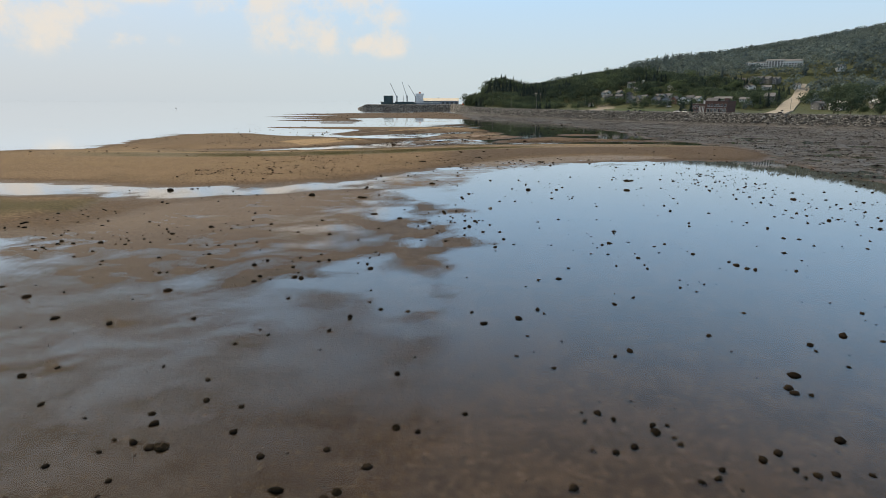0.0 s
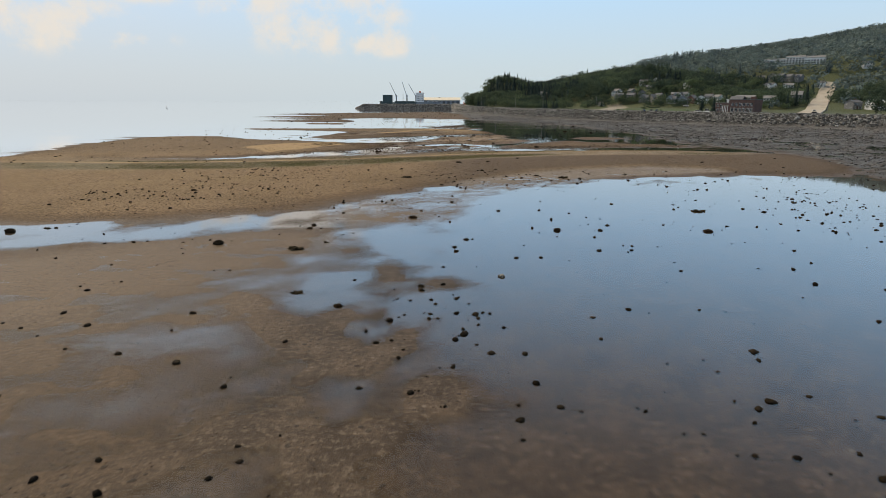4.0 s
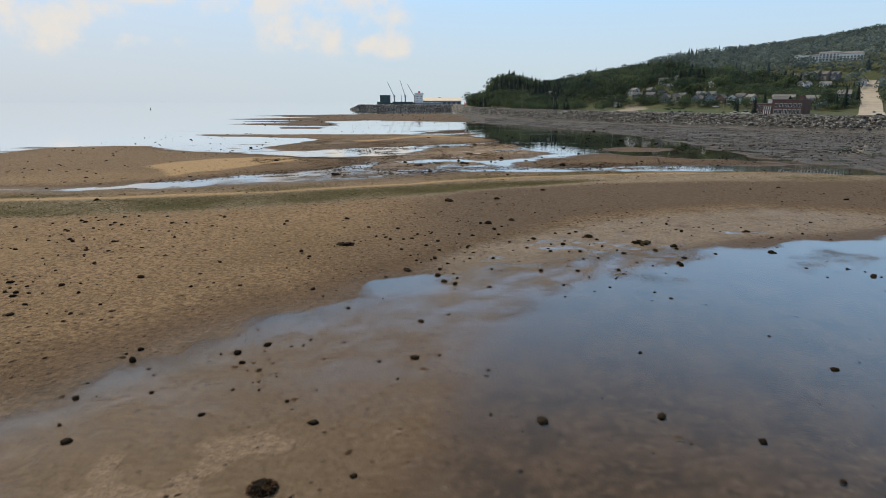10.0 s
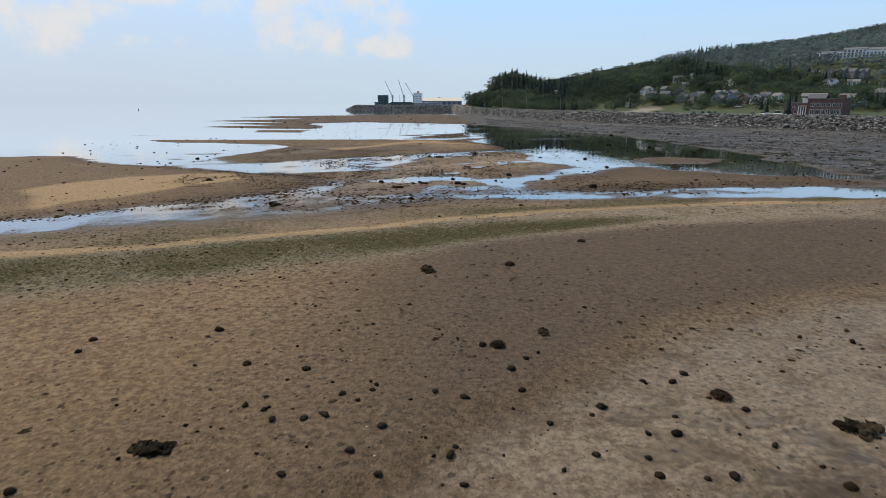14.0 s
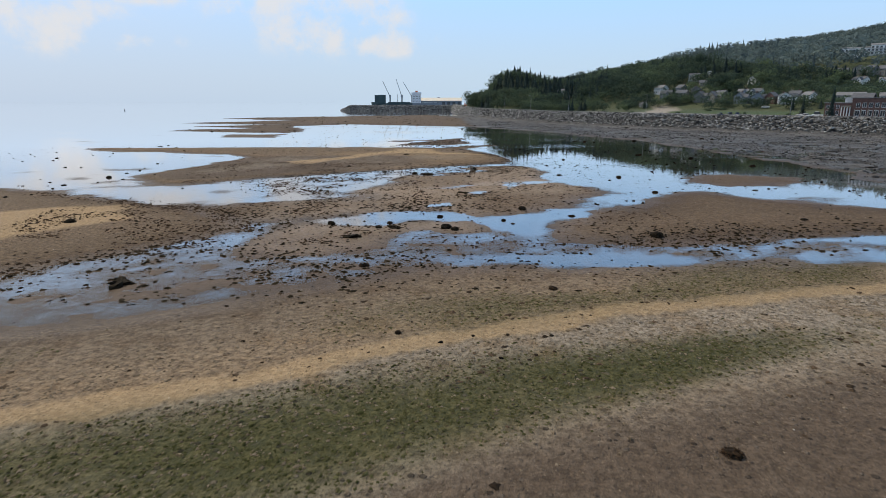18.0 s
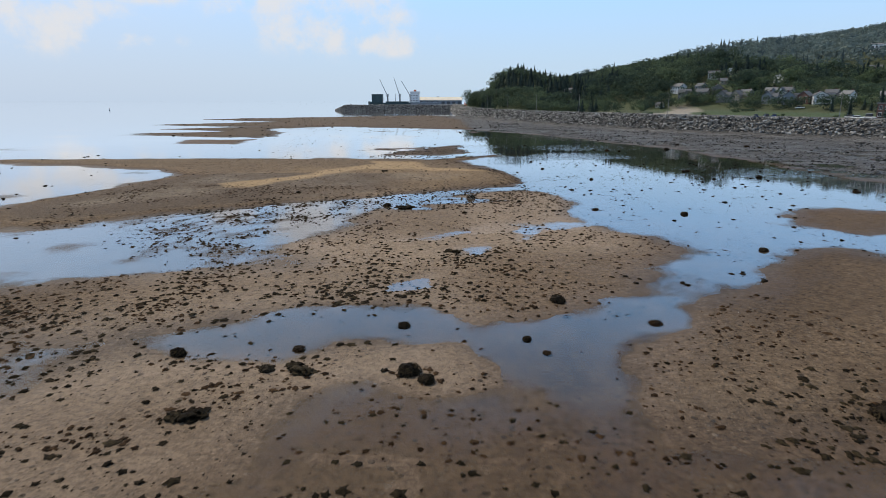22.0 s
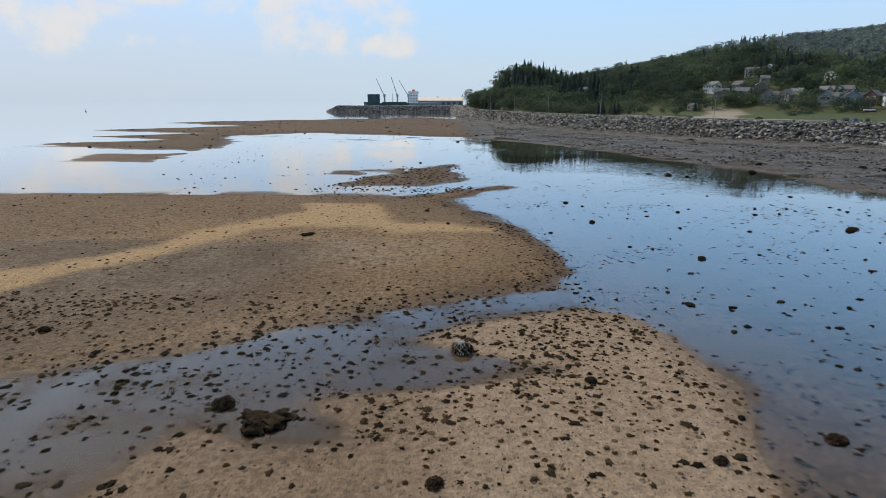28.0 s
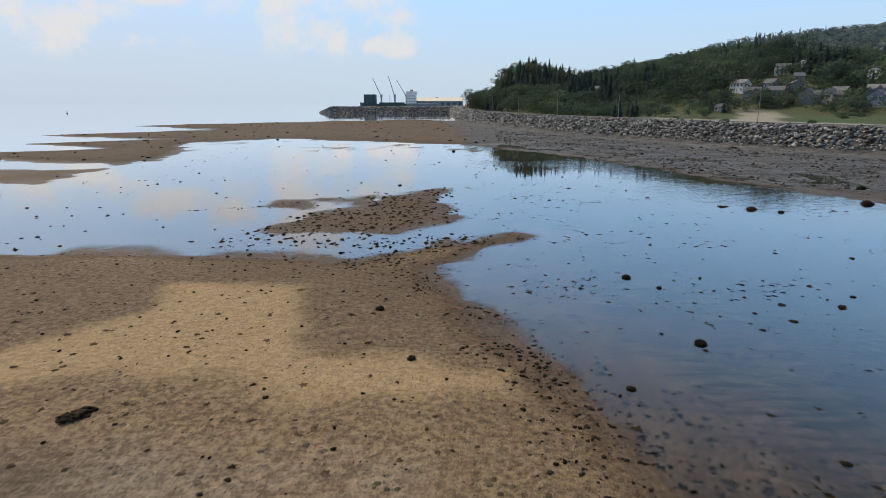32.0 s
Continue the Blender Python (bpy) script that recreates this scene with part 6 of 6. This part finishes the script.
BROAD_NEAR = [crown_cards(230, 0.78, 0.95, 0.02, 8, 200 + k, 0.056) for k in range(5)]
SPRUCE_NEAR = [conifer_cards(10, 0.60, 1.0, 210 + k, 9) for k in range(4)]
BROAD_FAR = [crown_cards(52, 0.85, 0.95, 0.02, 5, 220 + k, 0.106) for k in range(5)]
SPRUCE_FAR = [conifer_cards(6, 0.48, 1.0, 230 + k, 6) for k in range(4)]
x, y, z = sow_wood(0, 5, 330, 480, 1000, 6.0, 1)
m = inside(x, y, LAND) < 260
x, y, z = x[m], y[m], z[m]
firs = grain(x, y, 40, 85) + 0.8 * grain(x, y, 9, 86) > 0.62 - 0.35 * ease(y, 620, 720)
town_side = 1 - 0.3 * ease(640 - y, 0, 30)
wood("shore_woods", "mixed dense green broadleaf woods on the cape", BROAD_NEAR, M_LEAF, x[~firs], y[~firs], z[~firs], 6, 13, 2, town_side[~firs])
wood("shore_spruces", "dark spruces standing among the shore woods", SPRUCE_NEAR, M_NEEDLE, x[firs], y[firs], z[firs], 7, 13.5, 3, town_side[firs])
x, y, z = sow_wood(0, 5, 1500, 200, 2150, 11.2, 4)
s = inside(x, y, LAND)
m = ~((x < 330) & (y > 480) & (y < 1000) & (s < 260)) & (s < 1700) & (x < 0.85 * y + 120)
x, y, z = x[m], y[m], z[m]
firs = grain(x, y, 70, 87) + 0.7 * grain(x, y, 14, 88) > 0.7
# far woods take the leaf and needle colours with haze mixed in
wood("hill_woods", "broadleaf woods covering the hillside", BROAD_FAR, M_LEAF_HAZED, x[~firs], y[~firs], z[~firs], 8, 16, 5)
wood("hill_spruces", "dark spruces on the hillside and its ridge", SPRUCE_FAR, M_NEEDLE_HAZED, x[firs], y[firs], z[firs], 9, 17, 6)


# ---- the port ----
def warehouse():
    ob = tagged(new("warehouse"), "long blue-grey port warehouse with pale yellow sheet roof", "warehouse")
    ob.matrix_world = pose(-40, 1222, 0)
    part("wall", gable_walls(82, 34, 13.0, 5.0), M_SHED, ob)
    part("roof", gable_roof(82, 34, 13.0, 5.0, 0.8, 0.4), M_YELLOWTIN, ob)
    for k in range(9):
        part("door", block(-38 + 9 * k, -33 + 9 * k, -17.2, -16.95, 6.2, 11.0, 0.05), M_SHINGLE, ob)
    part("vent", block(-2, 2, -1, 1, 17.6, 19.2, 0.2), M_SHED, ob)


def ship():
    """A cargo ship behind the breakwater: hull, dark hatch house, three raised cranes, white deckhouse."""
    ob = tagged(new("cargo_ship"), "dark cargo ship with raised cranes and white deckhouse at the quay", "ship")
    ob.matrix_world = pose(-112, 1200, 0)
    bm = bmesh.new()
    lo, hi = [], []
    for x, half in ((-44, 0.5), (-40, 5), (-32, 8), (34, 8), (42, 6), (44, 3)):
        lo.append([bm.verts.new((x * 0.97, s * half * 0.8, -3)) for s in (-1, 1)])
        hi.append([bm.verts.new((x, s * half, 9.2 + (2.0 if x < -35 else 0))) for s in (-1, 1)])
    for a, b, c, d in zip(lo, lo[1:], hi, hi[1:]):
        bm.faces.new((a[0], b[0], d[0], c[0]))
        bm.faces.new((b[1], a[1], c[1], d[1]))
        bm.faces.new((c[0], d[0], d[1], c[1]))
    bm.faces.new((lo[0][1], lo[0][0], hi[0][0], hi[0][1]))
    bm.faces.new((lo[-1][0], lo[-1][1], hi[-1][1], hi[-1][0]))
    part("hull", bm, M_HULL, ob)
    part("hatch_house", block(-37, -19, -6, 6, 9.2, 23.0, 0.4), M_HULL, ob, "dark green boxy house on the deck")
    part("hatch", block(-14, 24, -6, 6, 9.2, 11.2, 0.2), M_HULL, ob)
    dh = part("deckhouse", block(28, 42, -7, 7, 9.2, 27.0, 0.3), M_SHIPWHITE, ob)
    part("bridge", block(27, 43, -8, 8, 24.2, 27.2, 0.2), M_SHIPWHITE, dh)
    for k in range(3):
        for j in range(5):
            part("porthole", block(29.5 + 2.5 * j, 30.6 + 2.5 * j, -7.12, -6.95, 12 + 4 * k, 13.2 + 4 * k, 0.05), M_GLASS, dh)
    part("funnel", block(33, 37, -2, 2, 27.2, 30.0, 0.3), M_ORANGE, ob)
    part("mast", tube((2, 0, 11), (2, 0, 24), 0.5, 0.25, 8), M_STEEL, ob)
    for bx, tip, top in ((-11.0, -12.5, 46.5), (9.5, -9.5, 49.5), (27.0, -14.5, 44.0)):
        pedestal = part("crane_pedestal", tube((bx, 0, 9), (bx, 0, 21), 1.5, 1.2, 10), M_STEEL, ob)
        part("crane_cab", block(bx - 1.6, bx + 1.6, -1.8, 1.8, 19, 23, 0.2), M_STEEL, pedestal)
        b = bmesh.new()
        for s in (-0.8, 0.8):
            tube((bx, s, 20), (bx + tip, s * 0.4, top), 0.55, 0.35, 6, b)
        for k in range(7):
            q = (k + 0.5) / 7
            tube((bx + tip * q, -0.8, 20 + (top - 20) * q), (bx + tip * q, 0.8, 20 + (top - 20) * q), 0.2, None, 5, b)
        part("crane_jib", b, M_STEEL, pedestal)


def quay():
    ob = tagged(part("quay", block(-98, 30, 1168, 1245, -3, 6.2, 0.3), M_GREY, None, "grey concrete quay under the port warehouse"), category="quay", kind="structure")
    return ob


def low_shed():
    ob = tagged(new("port_shed"), "low blue conveyor shed on the quay", "shed")
    ob.matrix_world = pose(-56, 1176, 6.2)
    part("wall", block(-26, 20, -4, 4, -0.1, 3.6), M_BLUE, ob)
    part("roof", block(-26.5, 20.5, -4.5, 4.5, 3.6, 4.0, 0.1), M_SHIPWHITE, ob)


def excavator(x, y, turn):
    ob = tagged(new("excavator"), "faded orange excavator standing on the shore road", "excavator")
    ob.matrix_world = pose(x, y, height(x, y) + 0.1, 0, 0, turn)
    for s in (-1.2, 1.2):
        part("track", block(-2.2, 2.2, s - 0.35, s + 0.35, 0, 0.9, 0.3), M_RUBBER, ob)
    part("body", block(-2.0, 1.6, -1.4, 1.4, 1.0, 2.3, 0.15), M_ORANGE, ob)
    part("cab", block(0.4, 1.8, -1.3, -0.1, 2.0, 3.6, 0.1), M_GLASS, ob)
    part("boom", tube((1.4, 0.3, 2.0), (4.6, 0.3, 4.9), 0.35, 0.28, 6), M_ORANGE, ob)
    part("arm", tube((4.6, 0.3, 4.9), (6.4, 0.3, 2.0), 0.26, 0.2, 6), M_ORANGE, ob)
    part("bucket", block(5.9, 6.9, -0.3, 0.9, 1.2, 2.1, 0.15), M_STEEL, ob)


def buoy(x, y):
    ob = tagged(new("buoy"), "small dark channel buoy floating on the calm sea", "buoy")
    ob.matrix_world = pose(x, y, 0) @ Matrix.Scale(0.62, 4)
    part("float", tube((0, 0, -0.6), (0, 0, 1.0), 1.3, 1.1, 12), M_HULL, ob)
    part("tower", tube((0, 0, 1.0), (0, 0, 4.2), 0.8, 0.25, 6), M_STEEL, ob)
    part("topmark", tube((0, 0, 4.2), (0, 0, 5.2), 0.45, 0.05, 8), M_ORANGE, ob)


warehouse()
ship()
quay()
low_shed()
excavator(7, 870, 100)
buoy(-479, 1000)
